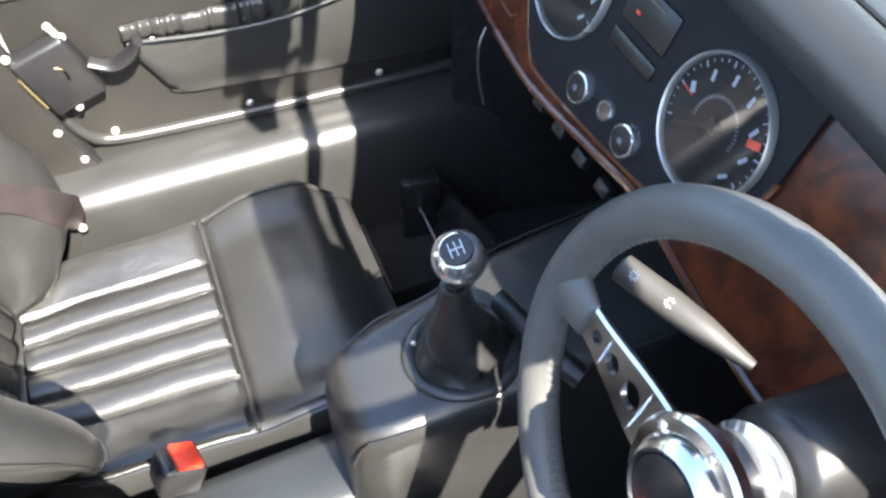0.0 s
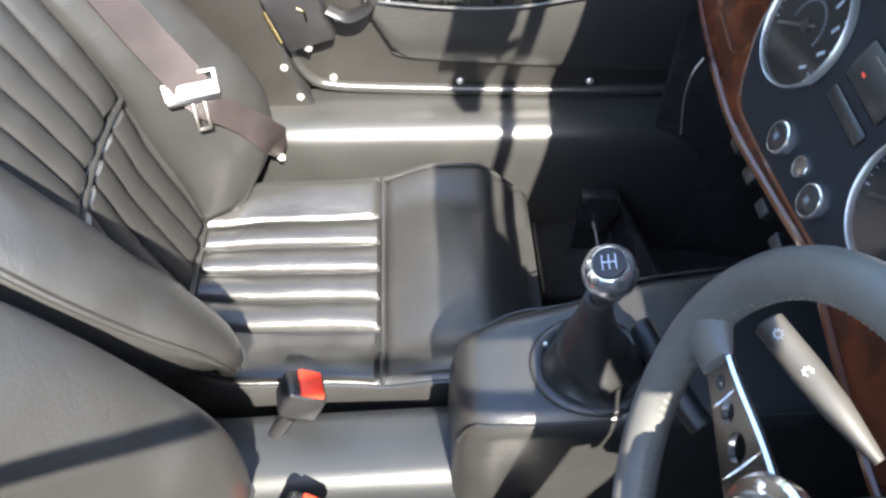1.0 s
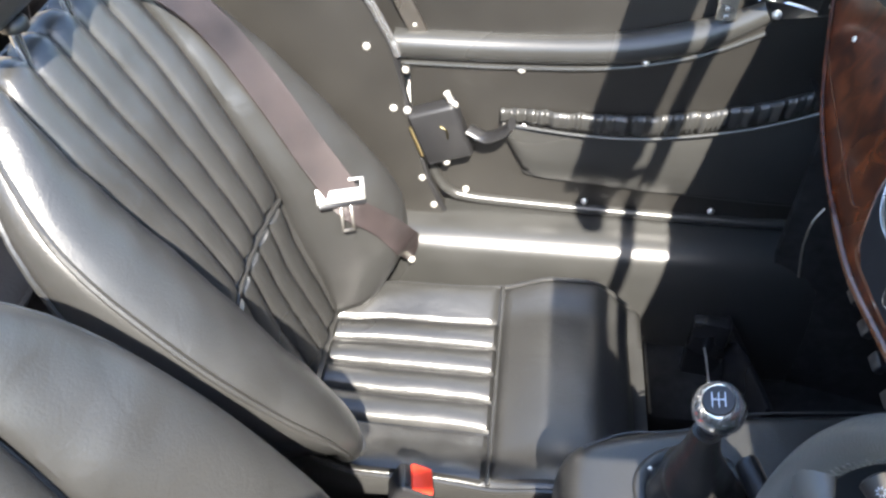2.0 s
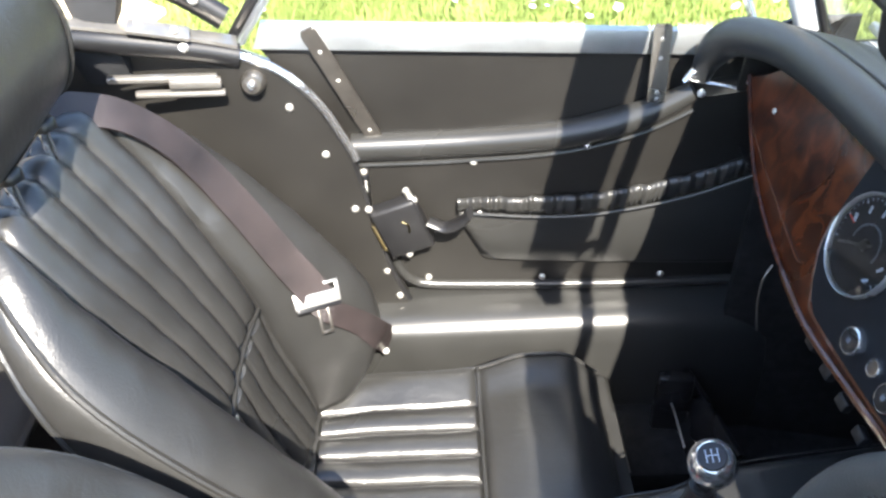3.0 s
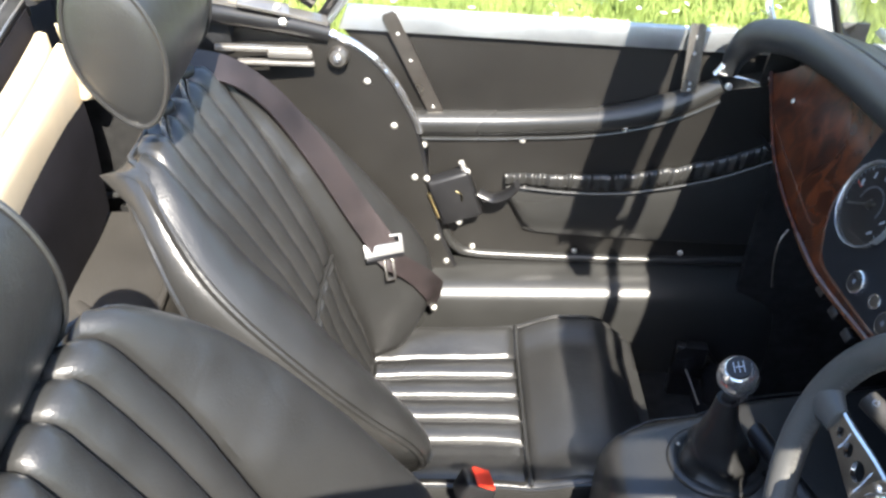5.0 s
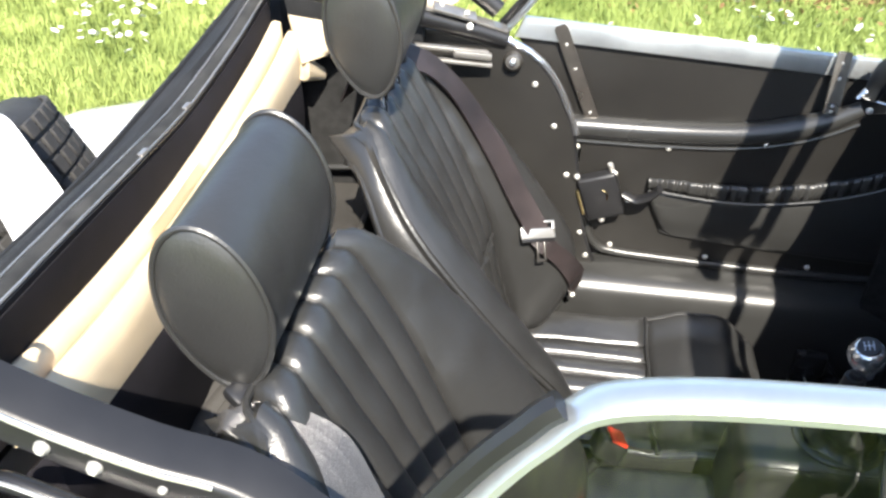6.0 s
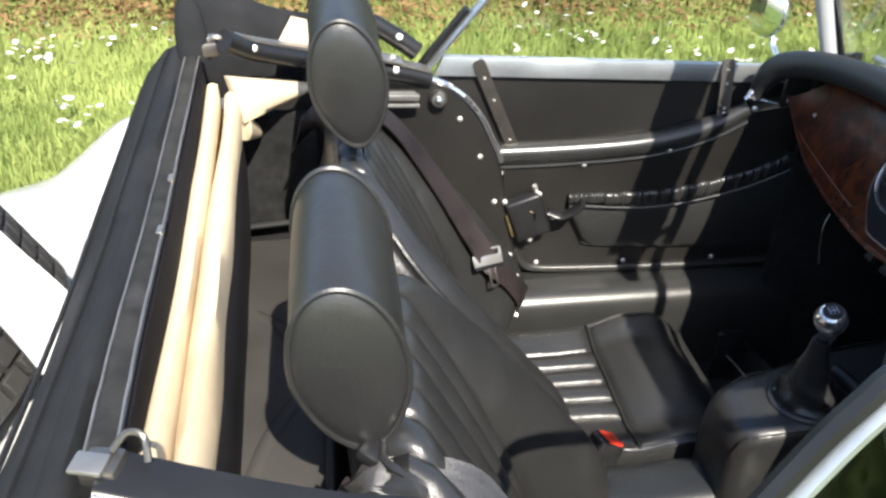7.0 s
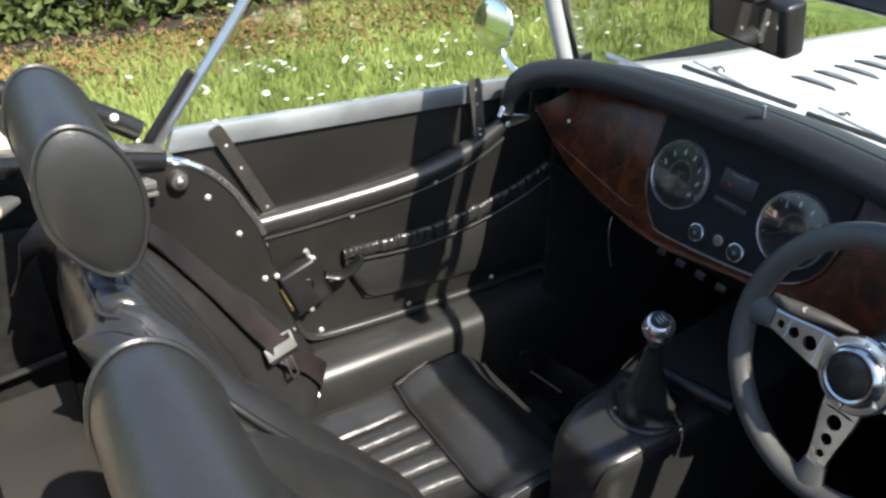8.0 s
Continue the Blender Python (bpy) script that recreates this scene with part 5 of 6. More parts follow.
def rail_sag(y):
    """The rail hangs lowest towards the passenger side."""
    return flow(((-0.43, -0.004), (-0.25, -0.026), (-0.05, -0.048), (0.1, -0.062), (0.28, -0.050), (0.46, -0.018)), y)


def cloth_skew(y):
    return -0.026 * (y + 0.42) / 0.82


def fold(profile, y0, y1, n, material, name, label, droop=0.02, bow=0.0, wob=0.0, seed=0, skew=None):
    rows = []
    for k in range(n + 1):
        y = y0 + (y1 - y0) * k / n
        t = (y - CY) / 0.42
        end = 1 - 0.25 * smooth(0.92, 1.25, abs(t))
        row = []
        for i, (x, z) in enumerate(profile):
            w = wob * noise.noise(Vector((i * 1.7 + seed, y * 5, seed)))
            row.append((x + bow * (1 - t * t) + w + (skew(y) if skew else 0), y, z + (droop(y) if callable(droop) else sag(y, droop)) + w * 0.6))
        rows.append(row)
    return part(name, loft(rows), material, hood, label, sharp=65)


fold([(-0.690, 1.020), (-0.722, 1.006), (-0.748, 0.976), (-0.764, 0.930), (-0.768, 0.86), (-0.70, 0.85), (-0.675, 0.93), (-0.672, 1.00)], -0.50, 0.53, 44, MOHAIR, "outer_cover", "black fabric hood cover", 0.026, wob=0.010, seed=1, skew=lambda y: 0.5 * SKEW(y))
for dx, dz in ((-0.7165, 1.0105), (-0.752, 0.972)):
    part("cover_seam", tube([(dx + 0.5 * SKEW(y), y, dz + sag(y, 0.026)) for y in [-0.47 + k * 0.98 / 40 for k in range(41)]], 0.0032, 6), MOHAIR, hood, "stitched seam of the cover")
fold([(-0.684, 1.050), (-0.698, 1.044), (-0.710, 1.022), (-0.715, 0.97), (-0.672, 0.97), (-0.673, 1.044)], -0.45, 0.47, 34, MOHAIR, "cover_fold", "rolled edge of the black fabric", rail_sag, wob=0.005, seed=2, skew=SKEW)
fold([(-0.649, 1.052), (-0.660, 1.056), (-0.671, 1.052), (-0.674, 1.038), (-0.660, 1.025), (-0.650, 1.030)], -0.425, 0.430, 34, BLACKPAINT, "header_rail", "black hood header rail", rail_sag, skew=SKEW)
along = [-0.415 + k * 0.835 / 34 for k in range(35)]
part("rail_channel", loft([[(x + SKEW(y), y, z + rail_sag(y) + 0.0012 * noise.noise(Vector((y * 14, x * 40, 2)))) for x, z in ((-0.6515, 1.0535), (-0.6555, 1.0562), (-0.6610, 1.0572), (-0.6665, 1.0562), (-0.6705, 1.0535), (-0.661, 1.050))] for y in along]), RUBBERGREY, hood, "worn grey rubber sealing channel", sharp=60)
for dx, dz, r in ((-0.6508, 1.0545, 0.0015), (-0.6712, 1.0545, 0.0012)):
    part("rail_strip", tube([(dx + SKEW(y) + 0.0006 * noise.noise(Vector((y * 30, dx, 0))), y, dz + rail_sag(y)) for y in along], r, 6), WORNSTEEL, hood, "worn bright edge of the rail")
for y in (-0.048, 0.096):
    part("rail_clip", box((0.006, 0.016, 0.003), pose(-0.6525 + SKEW(y), y, 1.057 + rail_sag(y)), 0.001), WORNSTEEL, hood, "small bright rail clip")
rows = []
for k in range(41):
    y = -0.405 + 0.82 * k / 40
    top = Vector((-0.6465 + SKEW(y), y, 1.047 + rail_sag(y)))
    low = Vector((-0.635 + cloth_skew(y), y, 0.975 + sag(y, 0.044)))
    back = min(top.x, low.x) - 0.014
    w = 0.003 * noise.noise(Vector((3, y * 6, 1)))
    rows.append([top, top.lerp(low, 0.3) + Vector((0.003 + w, 0, 0.002)), top.lerp(low, 0.65) + Vector((0.003 - w, 0, 0.000)), low, low + Vector((0, 0, -0.05)), Vector((back, y, low.z - 0.05)), Vector((back, y, top.z - 0.01))])
part("velvet_lining", loft(rows), VELVET, hood, "black velvet lining", sharp=65)
fold([(-0.631, 0.985), (-0.628, 0.994), (-0.620, 0.998), (-0.613, 0.994), (-0.6105, 0.972), (-0.611, 0.93), (-0.630, 0.92)], -0.385, 0.41, 40, TAN, "tan_lining", "folded tan lining cloth", 0.044, bow=-0.006, wob=0.004, seed=4, skew=cloth_skew)
fold([(-0.6050, 0.958), (-0.6035, 0.982), (-0.594, 0.990), (-0.585, 0.985), (-0.580, 0.96), (-0.584, 0.905), (-0.604, 0.90)], -0.385, 0.40, 40, TAN, "tan_lining", "folded tan lining cloth", 0.046, bow=-0.008, wob=0.006, seed=4, skew=cloth_skew)
fold([(-0.592, 0.93), (-0.584, 0.920), (-0.582, 0.86), (-0.59, 0.73), (-0.62, 0.73), (-0.62, 0.90)], -0.40, 0.40, 30, VELVET, "inner_apron", "dark hanging inner apron", 0.05, wob=0.006, seed=7, skew=lambda y: cloth_skew(y) - 0.001)
for side in (1, -1):
    if side > 0:
        # tan flap folded forward below the frame arm
        rows = []
        for k in range(13):
            t = k / 12
            hi = Vector((-0.622, 0.405, 1.000)).lerp(Vector((-0.500, 0.502, 0.948)), t)
            lo = Vector((-0.604, 0.385, 0.935)).lerp(Vector((-0.500, 0.500, 0.940)), t)
            bulge = Vector((0.5, -0.75, 0.2)) * (0.012 * math.sin(math.pi * (0.15 + 0.8 * t)))
            w = 0.003 * noise.noise(Vector((t * 6, 2, 5)))
            mid = hi.lerp(lo, 0.5)
            rows.append([hi, hi.lerp(mid, 0.5) + bulge * 0.8, mid + bulge + Vector((w, 0, 0)), mid.lerp(lo, 0.6) + bulge * 0.7, lo, lo + Vector((-0.008, 0.012, 0.0)), hi + Vector((-0.008, 0.012, 0))])
        part("tan_corner", loft(rows), TAN, hood, "folded tan lining corner", sharp=70)
        rows = []
        for k in range(9):
            t = k / 8
            p = Vector((-0.606, 0.395, 0.925)).lerp(Vector((-0.590, 0.455, 0.890)), t)
            rows.append([p + Vector((0.010 * math.cos(a) * (1.1 - 0.7 * t), 0, 0.022 * math.sin(a) * (1.1 - 0.6 * t))) for a in [q * math.tau / 12 for q in range(12)]])
        part("tan_corner", loft(rows), TAN, hood, "small tan tuck at the corner", sharp=70)
    kx, ky, kz = (-0.655, 0.440, 1.036) if side > 0 else (-0.628, -0.418, 1.050)
    cl = part("clamp", box((0.036, 0.030, 0.022) if side > 0 else (0.026, 0.024, 0.016), pose(kx, ky, kz, 0, 0, side * 12), 0.004), DULLSTEEL, hood, "dark steel hood clamp")
    part("clamp_plate", box((0.046, 0.026, 0.004) if side > 0 else (0.022, 0.018, 0.004), pose(kx - 0.006, ky + side * 0.006, kz + (0.0135 if side > 0 else 0.010), 0, 4, side * 12), 0.0015), WORNSTEEL, cl, "bent steel plate of the clamp")
    part("clamp_hook", tube(catmull([(kx + 0.006, ky - side * 0.004, kz + 0.010), (kx + 0.016, ky - side * 0.010, kz + 0.019), (kx + 0.026, ky - side * 0.008, kz + 0.016), (kx + 0.028, ky, kz + 0.002)], 5), 0.0042 if side > 0 else 0.0026, 8), WORNSTEEL if side > 0 else DULLSTEEL, cl)
    for dx, dy in ((-0.010, -0.006), (0.008, -0.006), (0.0, 0.009)) if side > 0 else ():
        part("clamp_screw", spin([(0, 0.003), (0.003, 0.0025), (0.0042, 0)], axes((kx + dx, ky + dy, kz + 0.0155), (0, 0, 1)), seg=10), STEEL, cl)
    if side > 0:
        arm = catmull([(-0.625, Y(side, 0.425), 1.052), (-0.585, Y(side, 0.468), 1.020), (-0.47, Y(side, 0.525), 0.978), (-0.36, Y(side, 0.558), 0.945), (-0.300, Y(side, 0.572), 0.925)], 6)
        part("frame_arm", tube(arm, 0.0165, 12), BLACKPAINT, hood, "black padded frame arm")
        part("arm_plate", strap([p + Vector((0, side * 0.004, 0.017)) for p in arm[4:]], ((0, 0.012), (1, 0.016)), (0, 0, 1), 0.0022), WORNSTEEL, hood, "flat steel arm plate")
        for t in (6, 18):
            part("arm_bolt", spin([(0, 0.006), (0.005, 0.005), (0.007, 0)], axes(arm[t] + Vector((0, -side * 0.014, 0.008)), (0, -side, 0.5)), seg=12), STEEL, hood)
    else:
        arm = catmull([(-0.630, -0.424, 1.052), (-0.545, -0.431, 1.022), (-0.475, -0.432, 0.997), (-0.400, -0.434, 0.978), (-0.300, -0.470, 0.944)], 6)
        part("frame_arm", loft([[p + Vector((0, dy, dz)) for dy, dz in ((0.020, 0.001), (0.018, 0.005), (-0.015, 0.003), (-0.019, 0.000), (-0.021, -0.004), (-0.0215, -0.026), (-0.0165, -0.026), (-0.016, -0.006), (0.019, -0.004))] for p in arm]), BLACKPAINT, hood, "black steel angle frame arm", sharp=50)
        part("arm_edge", tube([p + Vector((0, -0.0205, 0.0)) for p in arm[:17]], 0.0022, 8), SATIN, hood, "bright worn edge of the arm")
        for t, r in ((6, 0.0062), (9, 0.0062), (13, 0.0038)):
            part("arm_bolt", spin([(0, r * 0.9), (r * 0.7, r * 0.75), (r, r * 0.2), (r, 0)], axes(arm[t] + Vector((0, -0.021, -0.014)), (-0.1, -1, 0.25)), seg=12), STEEL, hood)
        loop = catmull([(-0.600, -0.455, 0.90), (-0.597, -0.458, 0.955), (-0.580, -0.462, 0.978), (-0.545, -0.466, 0.975), (-0.47, -0.470, 0.948), (-0.38, -0.482, 0.918)], 6)
        part("link_tube", tube(loop, 0.0075, 10), BLACKPAINT, hood, "bent black frame tube")
        part("link_edge", tube([p + Vector((0, -0.006, 0.0055)) for p in loop[8:]], 0.0016, 6), SATIN, hood, "thin bright line along the tube")
    for z, x0, x1, r in ((0.916, -0.46, -0.325, 0.0045), (0.908, -0.385, -0.320, 0.0065), (0.894, -0.43, -0.318, 0.0040)):
        part("link_bar", box((x1 - x0, 0.012, r * 2), Matrix.Translation(((x0 + x1) / 2, Y(side, 0.535), z)) @ Euler((0, radians(6), side * radians(10))).to_matrix().to_4x4(), 0.003), WORNSTEEL, hood, "steel folding link")
    part("pivot", spin([(0, 0.010), (0.012, 0.009), (0.016, 0.004), (0.017, -0.012)], axes((-0.285, Y(side, 0.556), 0.893), (0, -side, 0.2)), seg=20), DULLSTEEL, hood, "steel frame pivot")
    if side > 0:
        plate_at = Vector((-0.385, 0.542, 0.978))
        hinge = part("hinge_plate", box((0.075, 0.026, 0.006), Matrix.Translation(plate_at) @ Euler((0.25, radians(17), radians(14))).to_matrix().to_4x4(), 0.002), WORNSTEEL, hood, "bright hinge plate on the frame arm")
        for dx in (-0.022, 0.020):
            part("hinge_bolt", spin([(0, 0.007), (0.004, 0.006), (0.0055, 0.002), (0.0055, 0)], axes(plate_at + Vector((dx, 0, 0.003 - dx * 0.3)), (0, 0, 1)), seg=12), STEEL, hinge)
    part("pivot_bolt", spin([(0, 0.016), (0.005, 0.015), (0.007, 0.010), (0.007, 0.0)], axes((-0.285, Y(side, 0.556), 0.893), (0, -side, 0.2)), seg=12), CHROME, hood)
    if side > 0:
        # loose side cloth lying outside the arm
        rows = []
        for k in range(17):
            t = k / 16
            x = -0.69 + 0.25 * t
            top = 1.085 - 0.062 * t + 0.010 * math.sin(t * 9)
            yo = 0.57 + 0.045 * math.sin(math.pi * min(1, t * 1.1)) + 0.01 * math.sin(t * 14)
            rows.append([(x, Y(side, yo - 0.045), top - 0.06), (x + 0.01, Y(side, yo - 0.01), top), (x + 0.01, Y(side, yo + 0.03), top - 0.012), (x, Y(side, yo + 0.055), top - 0.06), (x, Y(side, yo + 0.05), 0.90), (x, Y(side, yo - 0.02), 0.90)])
        part("side_cloth", loft(rows), MOHAIR, hood, "loose folded black side cloth", sharp=65)
        upper = catmull([(-0.50, Y(side, 0.598), 1.062), (-0.44, Y(side, 0.602), 1.040), (-0.37, Y(side, 0.606), 1.000), (-0.318, Y(side, 0.606), 0.962)], 6)
        part("upper_arm", tube(upper, 0, 12, flat=(0.012, 0.017)), BLACKPAINT, hood, "black padded upper frame arm")
        part("arm_bolt", spin([(0, 0.006), (0.005, 0.005), (0.007, 0)], axes(upper[14] + Vector((0, -side * 0.012, 0.008)), (0, -side, 0.6)), seg=12), STEEL, hood)
        part("cloth_lining", slab([(-0.555, Y(side, 0.510), 1.012), (-0.50, Y(side, 0.520), 0.995), (-0.42, Y(side, 0.545), 0.972), (-0.385, Y(side, 0.590), 0.985), (-0.44, Y(side, 0.595), 1.012), (-0.53, Y(side, 0.575), 1.040)], (0, 0, -0.006)), TAN, hood, "tan lining showing under the cloth")
        part("corner_ear", loft([[(-0.672 + 0.020 * math.cos(a) * q, Y(side, 0.435) + 0.012 * math.sin(a) * q, z) for a in [j * math.tau / 12 for j in range(12)]] for z, q in ((1.02, 1.2), (1.06, 1.2), (1.10, 0.9), (1.12, 0.4))]), MOHAIR, hood, "stiff black fabric ear", sharp=60)

# ---------------- white body ----------------
tail = thing("car_tail", (-1.1, CY, 0.3), "white painted sloping car tail", "car tail")
rows = []
for k in range(25):
    t = k / 24
    y = CY - 0.56 + 1.12 * t
    e = 1 - abs(2 * t - 1) ** 8
    rows.append([(x, y, 0.2 + (z - 0.2) * (0.55 + 0.45 * e)) for x, z in ((-0.70, 0.86), (-0.80, 0.81), (-0.92, 0.74), (-1.10, 0.64), (-1.35, 0.48), (-1.55, 0.34), (-1.58, 0.25))] + [(-0.70, y, 0.25)])
part("rear_panel", loft(rows), WHITEPAINT, tail, "white rear panel", sharp=60)
for side in (1, -1):
    rows = []
    crest = ((-1.65, 0.30), (-1.5, 0.47), (-1.35, 0.60), (-1.2, 0.675), (-1.1, 0.700), (-1.0, 0.732), (-0.92, 0.795), (-0.83, 0.87), (-0.70, 0.90))
    for k in range(37):
        x = -1.65 + 0.95 * k / 36
        zt = flow(crest, x)
        wide = lerp(((-1.0, 1.0), (-0.72, 0.40)), x)
        row = []
        for yy, d in ((0.0, -0.7), (0.0, -0.012), (0.03, 0.0), (0.11, 0.0), (0.19, -0.02), (0.26, -0.06), (0.30, -0.13), (0.30, -0.30), (0.27, -0.30)):
            row.append((x, Y(side, 0.50 + yy * wide), max(0.24, zt + d)))
        row.append((x, Y(side, 0.50 + 0.02), 0.235))
        rows.append(row)
    part("rear_wing", loft(rows), WHITEPAINT, tail, "rounded white rear wing", sharp=60)
for side in (1, -1):
    outer = thing("body_side", (0.0, Y(side, 0.66), 0.3), "white painted car body side below the cockpit", "body side", "body sides")
    rows = []
    for k in range(25):
        x = -0.72 + 1.20 * k / 24
        top = lerp(((-0.72, 0.90), (-0.32, 0.90), (-0.24, 0.86), (-0.16, 0.75), (0.0, 0.735), (0.15, 0.755), (0.26, 0.80), (0.34, 0.88), (0.48, 0.93)), x)
        y = lerp(((-0.72, 0.57), (-0.3, 0.66), (0.1, 0.665), (0.48, 0.60)), x)
        rows.append([(x, Y(side, y - 0.022), top - 0.03), (x, Y(side, y - 0.016), top - 0.004), (x, Y(side, y - 0.005), top), (x, Y(side, y), top - 0.012), (x, Y(side, y + 0.025), 0.55), (x, Y(side, y + 0.02), 0.26), (x, Y(side, y - 0.02), 0.26)])
    part("panel", loft(rows), WHITEPAINT, outer, sharp=60)

bonnet = thing("bonnet", (1.1, CY, 0.6), "white louvred car bonnet and scuttle", "bonnet")
rows = []
for k in range(19):
    x = 0.455 + 1.55 * k / 18
    half = lerp(((0.45, 0.52), (0.62, 0.47), (1.2, 0.40), (2.1, 0.30)), x)
    topz = lerp(((0.45, 0.968), (0.6, 0.965), (1.2, 0.955), (2.1, 0.90)), x)
    ring = []
    for j in range(25):
        t = -1 + 2 * j / 24
        ring.append((x, CY + half * t, topz + 0.016 - 0.014 * t * t - 0.17 * abs(t) ** 22))
    ring = [(x, CY - half, 0.45)] + ring + [(x, CY + half, 0.45)]
    ring += [(px, CY + (py - CY) * 0.985, pz - 0.006) for px, py, pz in reversed(ring)]
    rows.append(ring)
part("skin", loft(rows), WHITEPAINT, bonnet, "white painted bonnet skin", sharp=50)
part("hinge", tube([(0.62, CY, 0.982), (1.2, CY, 0.973), (1.95, CY, 0.922)], 0.005, 8), CHROME, bonnet, "long bright bonnet hinge")
for row_y in (0.185, -0.155):
    for k in range(9):
        x = 0.657 + 0.054 * k
        rows = []
        for j in range(9):
            y = row_y - 0.046 + 0.092 * j / 8
            h = 0.011 * math.sin(math.pi * j / 8) ** 0.6
            z = 0.9795 - 0.015 * (x - 0.6) - 0.014 * ((y - CY) / 0.44) ** 2
            rows.append([(x + 0.018, y, z - 0.001), (x - 0.004, y, z + h), (x - 0.007, y, z + h * 0.9), (x - 0.006, y, z - 0.001)])
        part("louvre", loft(rows), WHITEPAINT, bonnet)
        # no hole is cut: a black bar paints the shade in the opening
        part("louvre_slot", box((0.006, 0.084, 0.005), pose(x - 0.0090, row_y, 0.9800 - 0.015 * (x - 0.6) - 0.014 * ((row_y - CY) / 0.44) ** 2)), BLACKPAINT, bonnet, "black bar standing in for the shaded louvre opening")
for side in (1, -1):
    wing = thing("front_wing", (1.3, Y(side, 0.62), 0.3), "long sweeping white front wing", "front wing", "front wings")
    rows = []
    for k in range(21):
        x = 0.62 + 1.7 * k / 20
        z = lerp(((0.6, 0.36), (0.7, 0.42), (1.1, 0.62), (1.45, 0.70), (1.8, 0.66), (2.3, 0.35)), x)
        inner = lerp(((0.62, 0.53), (0.90, 0.52), (0.98, 0.30), (2.4, 0.30)), x)
        rows.append([(x, Y(side, inner), z - 0.16), (x, Y(side, 0.53), z - 0.03), (x, Y(side, 0.55), z - 0.01), (x, Y(side, 0.58), z + 0.02), (x, Y(side, 0.68), z + 0.01), (x, Y(side, 0.76), z - 0.03), (x, Y(side, 0.79), z - 0.10), (x, Y(side, 0.77), z - 0.10), (x, Y(side, 0.54), z - 0.10), (x, Y(side, inner), z - 0.18)])
    part("skin", loft(rows), WHITEPAINT, wing, sharp=60)

# ---------------- spare wheel ----------------
spare = thing("spare_wheel", (-1.02, 0.02, 0.72), "spare tyre lying on the sloping tail under a white strap", "spare wheel")
SM = axes((-1.113, 0.015, 0.752), (-0.49, 0, 0.872), (0, 1, 0))
RT = 0.315
prof = [(0.20, -0.075), (0.25, -0.088), (0.285, -0.085), (0.306, -0.070), (0.312, -0.045), (0.313, 0.0), (0.312, 0.045), (0.306, 0.070), (0.285, 0.085), (0.25, 0.088), (0.20, 0.075)]
part("tyre", spin(prof, SM, seg=72), RUBBER, spare, "black rubber tyre", sharp=50)
tyre = spare.children[0]
block = {}
for j, (h, w) in enumerate(((-0.056, 0.022), (-0.028, 0.024), (0.0, 0.024), (0.028, 0.024), (0.056, 0.022))):
    bm = box((0.008, 0.026, w), pose(RT - 0.001, 0, h), 0.0015, 1)
    for k in range(60):
        a = 360 * k / 60 + (j % 2) * 3
        if k == 0:
            first = part("tread_block", bm, RUBBER, tyre)
            first.matrix_basis = SM @ pose(0, 0, 0, 0, 0, a)
            block[j] = first
        else:
            o = new("tread_block", block[j].data)
            o.parent = tyre
            o.matrix_basis = SM @ pose(0, 0, 0, 0, 0, a)
part("wheel_rim", spin([(0.20, -0.07), (0.205, 0.07), (0.19, 0.075), (0.17, 0.05), (0.05, 0.045), (0, 0.05)], SM, seg=40), ALU, spare, "silver wheel rim")
pts = [Vector((-0.74, -0.11, 0.885)), Vector((-0.79, -0.065, 0.930)), Vector((-0.835, -0.035, 0.964)), Vector((-0.885, 0.002, 0.988)), Vector((-0.96, 0.062, 0.956)), Vector((-1.05, 0.14, 0.906))]
part("strap", strap(catmull(pts, 6), ((0, 0.036), (1, 0.036)), (-0.15, 0, 1), 0.003), WHITEPAINT, spare, "broad white strap over the tyre", sharp=60)

# ---------------- windscreen, mirrors, wipers ----------------
screen = thing("windscreen", (0.42, CY, 0.96), "flat windscreen in a pale aluminium frame", "windscreen")
B0, T0 = Vector((0.420, 0.525, 0.955)), Vector((0.300, 0.475, 1.212))
for side in (1, -1):
    b, t = Vector((B0.x, Y(side, B0.y), B0.z)), Vector((T0.x, Y(side, T0.y), T0.z))
    part("post", tube([b, t], 0, 10, flat=(0.019, 0.012), up=(0, 1, 0)), PALEFRAME, screen, "pale aluminium screen post")
    part("post_rubber", tube([b + Vector((0.014, -side * 0.012, 0)), t + Vector((0.014, -side * 0.012, 0))], 0.005, 8), BLACKPAINT, screen)
part("top_rail", box((0.020, 0.93, 0.018), pose(0.312, CY, 1.214, 0, 28, 0), 0.004), BLACKPAINT, screen, "black screen top rail")
part("bottom_rail", box((0.012, 0.94, 0.012), pose(0.476, CY, 0.972, 0, 28, 0), 0.003), SATIN, screen, "bright screen bottom rail")
bm = bmesh.new()
q = [(0.43, Y(1, 0.51), 0.965), (0.43, Y(-1, 0.51), 0.965), (0.300, Y(-1, 0.465), 1.21), (0.300, Y(1, 0.465), 1.21)]
a = [bm.verts.new(p) for p in q]
b = [bm.verts.new(Vector(p) + Vector((0.004, 0, 0.002))) for p in q]
bm.faces.new(a)
bm.faces.new(b[::-1])
for k in range(4):
    bm.faces.new((a[k], b[k], b[(k + 1) % 4], a[(k + 1) % 4]))
pn = part("pane", bm, GLASS, screen, "clear screen glass")
pn.visible_shadow = False
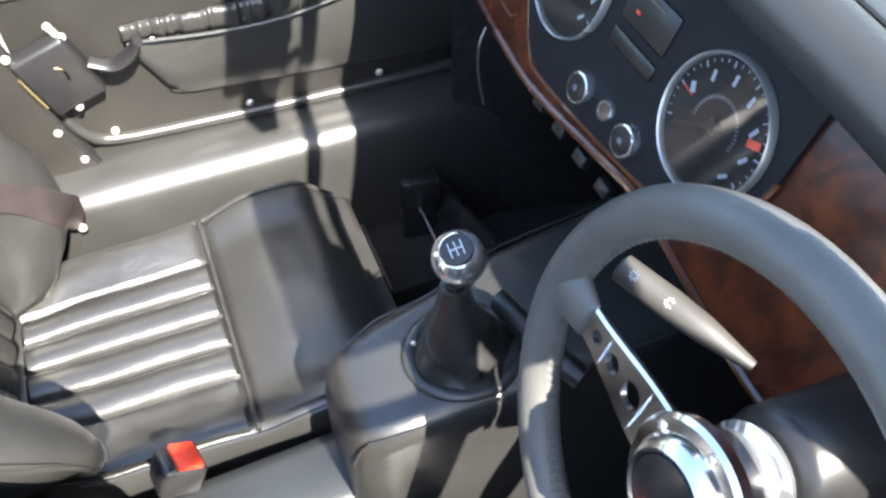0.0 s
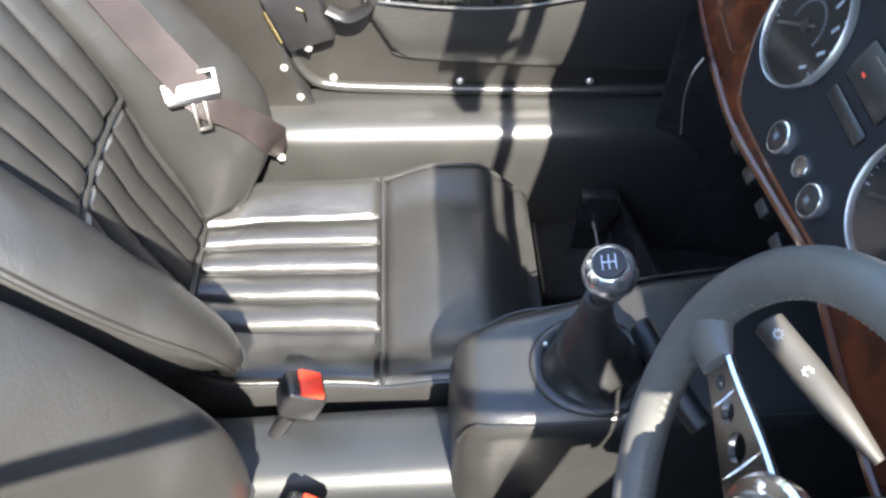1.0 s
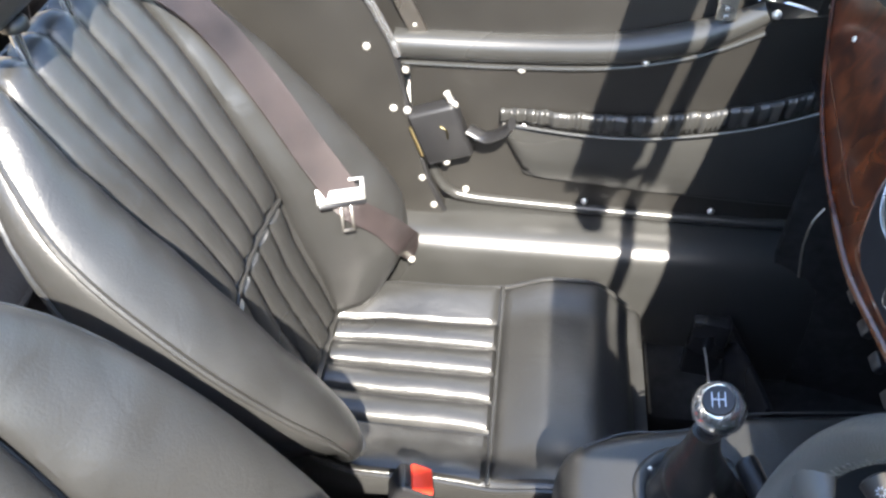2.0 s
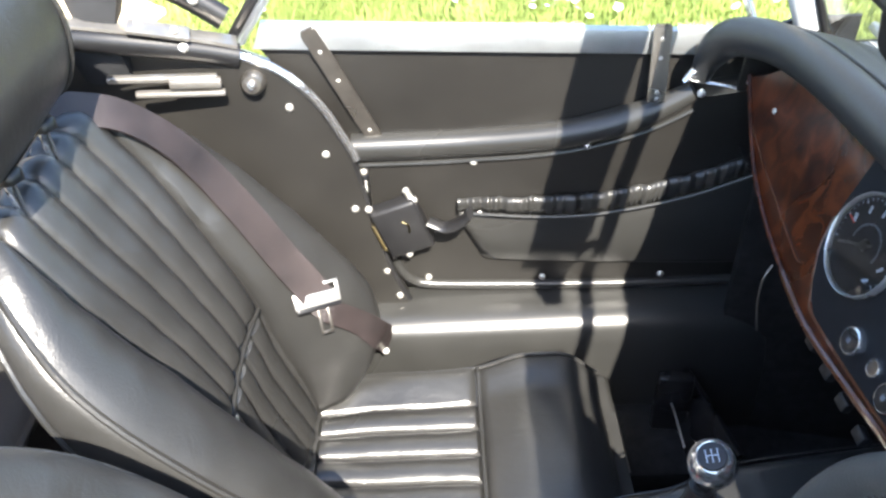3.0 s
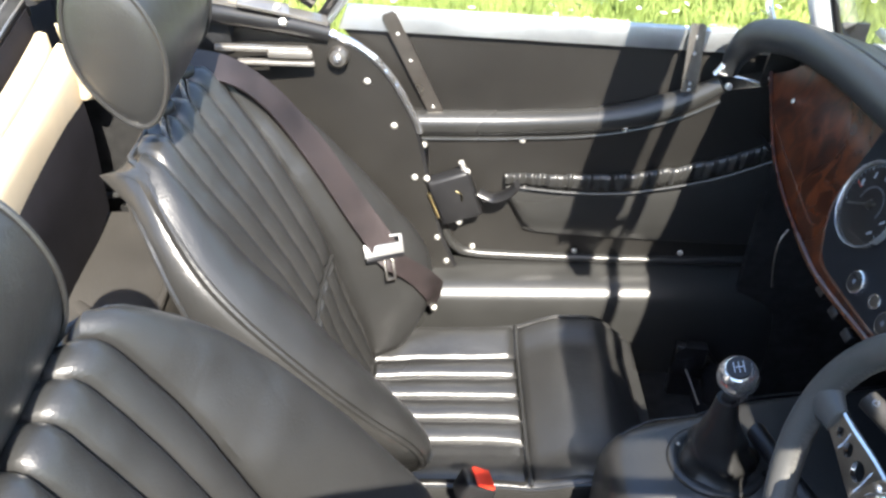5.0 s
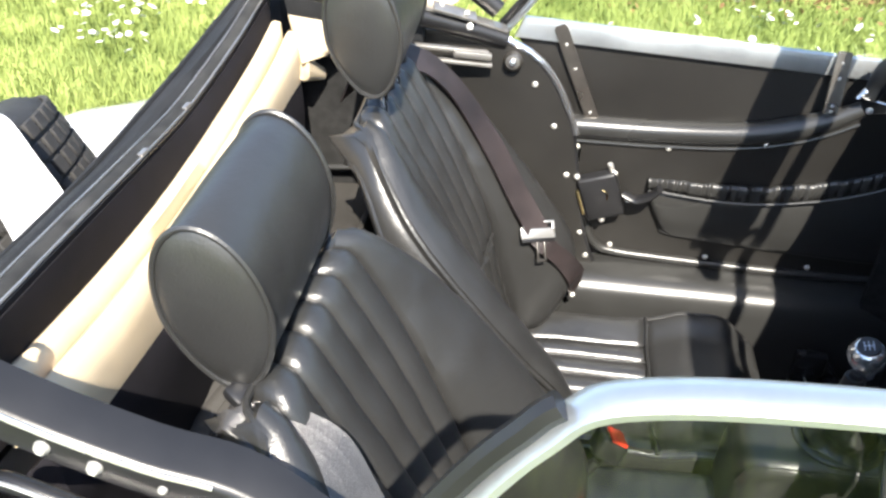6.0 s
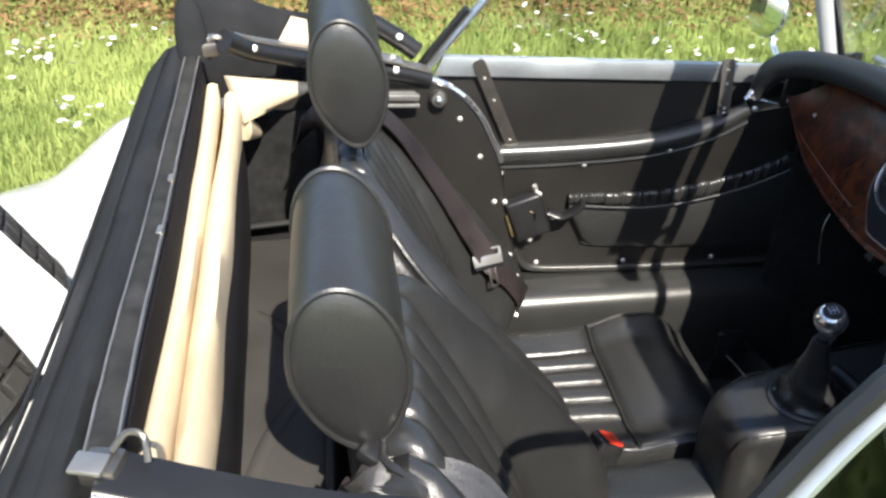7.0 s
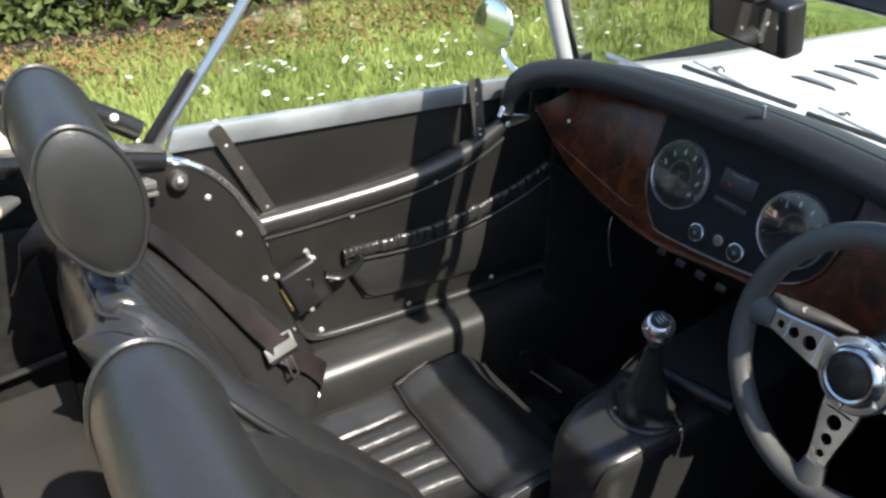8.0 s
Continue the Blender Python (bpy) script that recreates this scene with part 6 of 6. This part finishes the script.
for y0, y1 in ((-0.03, 0.455), (-0.475, -0.215)):
    v = thing("sun_visor", (0.24, (y0 + y1) / 2, 1.215), "black sun visor folded back at the screen top", "sun visor", "sun visors")
    part("pad", box((0.085, y1 - y0, 0.012), pose(0.2445, (y0 + y1) / 2, 1.222, 0, -4, 0), 0.005), PADDING, v)
    part("hinge", tube([(0.284, y0 + 0.05, 1.222), (0.284, y0 + 0.09, 1.222)], 0.006, 8), CHROME, v)
mir = thing("rear_view_mirror", (0.28, 0.026, 1.16), "black rear view mirror below the screen top", "mirror")
part("case", box((0.030, 0.124, 0.060), pose(0.250, 0.004, 1.187, 0, -10, -6), 0.006, 3), PLASTIC, mir, "black mirror case")
part("glass", box((0.002, 0.100, 0.046), pose(0.2335, 0.0025, 1.1845, 0, -10, -6)), MIRROR, mir, "mirror glass")
part("arm", tube([(0.262, 0.006, 1.196), (0.300, 0.012, 1.214)], 0.006, 8), PLASTIC, mir, "short black arm")
wm = thing("wing_mirror", (0.382, 0.70, 0.93), "round chrome wing mirror on a short stem", "wing mirror")
MM = axes((0.372, 0.695, 0.993), (-0.965, -0.25, 0.11))
part("shell", spin([(0.047, 0.004), (0.049, 0.0), (0.047, -0.006), (0.036, -0.024), (0.018, -0.034), (0, -0.037)], MM, seg=32), CHROME, wm, "chrome mirror shell")
part("mirror_glass", spin([(0.045, 0.003), (0.045, 0.0045), (0.036, 0.0062), (0.024, 0.0075), (0.012, 0.0083), (0, 0.0085)], MM, seg=32), MIRROR, wm, "round mirror glass")
part("stem", tube(catmull([(0.395, 0.705, 0.95), (0.398, 0.69, 0.925), (0.40, 0.655, 0.905)], 5), 0.006, 8), CHROME, wm)
for y0 in (0.313, 0.070, -0.19):
    wp = thing("wiper", (0.585, y0, 0.965), "chrome windscreen wiper resting on the screen", "wiper", "wipers")
    part("spindle", spin([(0.016, 0), (0.014, 0.008), (0.008, 0.018), (0, 0.021)], axes((0.570, y0, 0.966), (-0.2, 0, 1)), seg=16), DULLSTEEL, wp, "bronzed wiper spindle")
    part("arm", tube([(0.565, y0, 0.986), (0.520, y0 + 0.01, 0.998), (0.505, y0 - 0.11, 0.996)], 0.0024, 8), SATIN, wp)
    part("blade", box((0.004, 0.22, 0.008), pose(0.497, y0 - 0.10, 0.996, 0, 25, 2), 0.0015), DULLSTEEL, wp, "bright wiper blade")

# scuttle lining over the footwells
lining = link("ceiling", box((0.46, 1.04, 0.010), pose(0.64, CY, 0.925)), CARPET)
tagged(lining, "black lining under the scuttle", "scuttle lining", kind="structure")
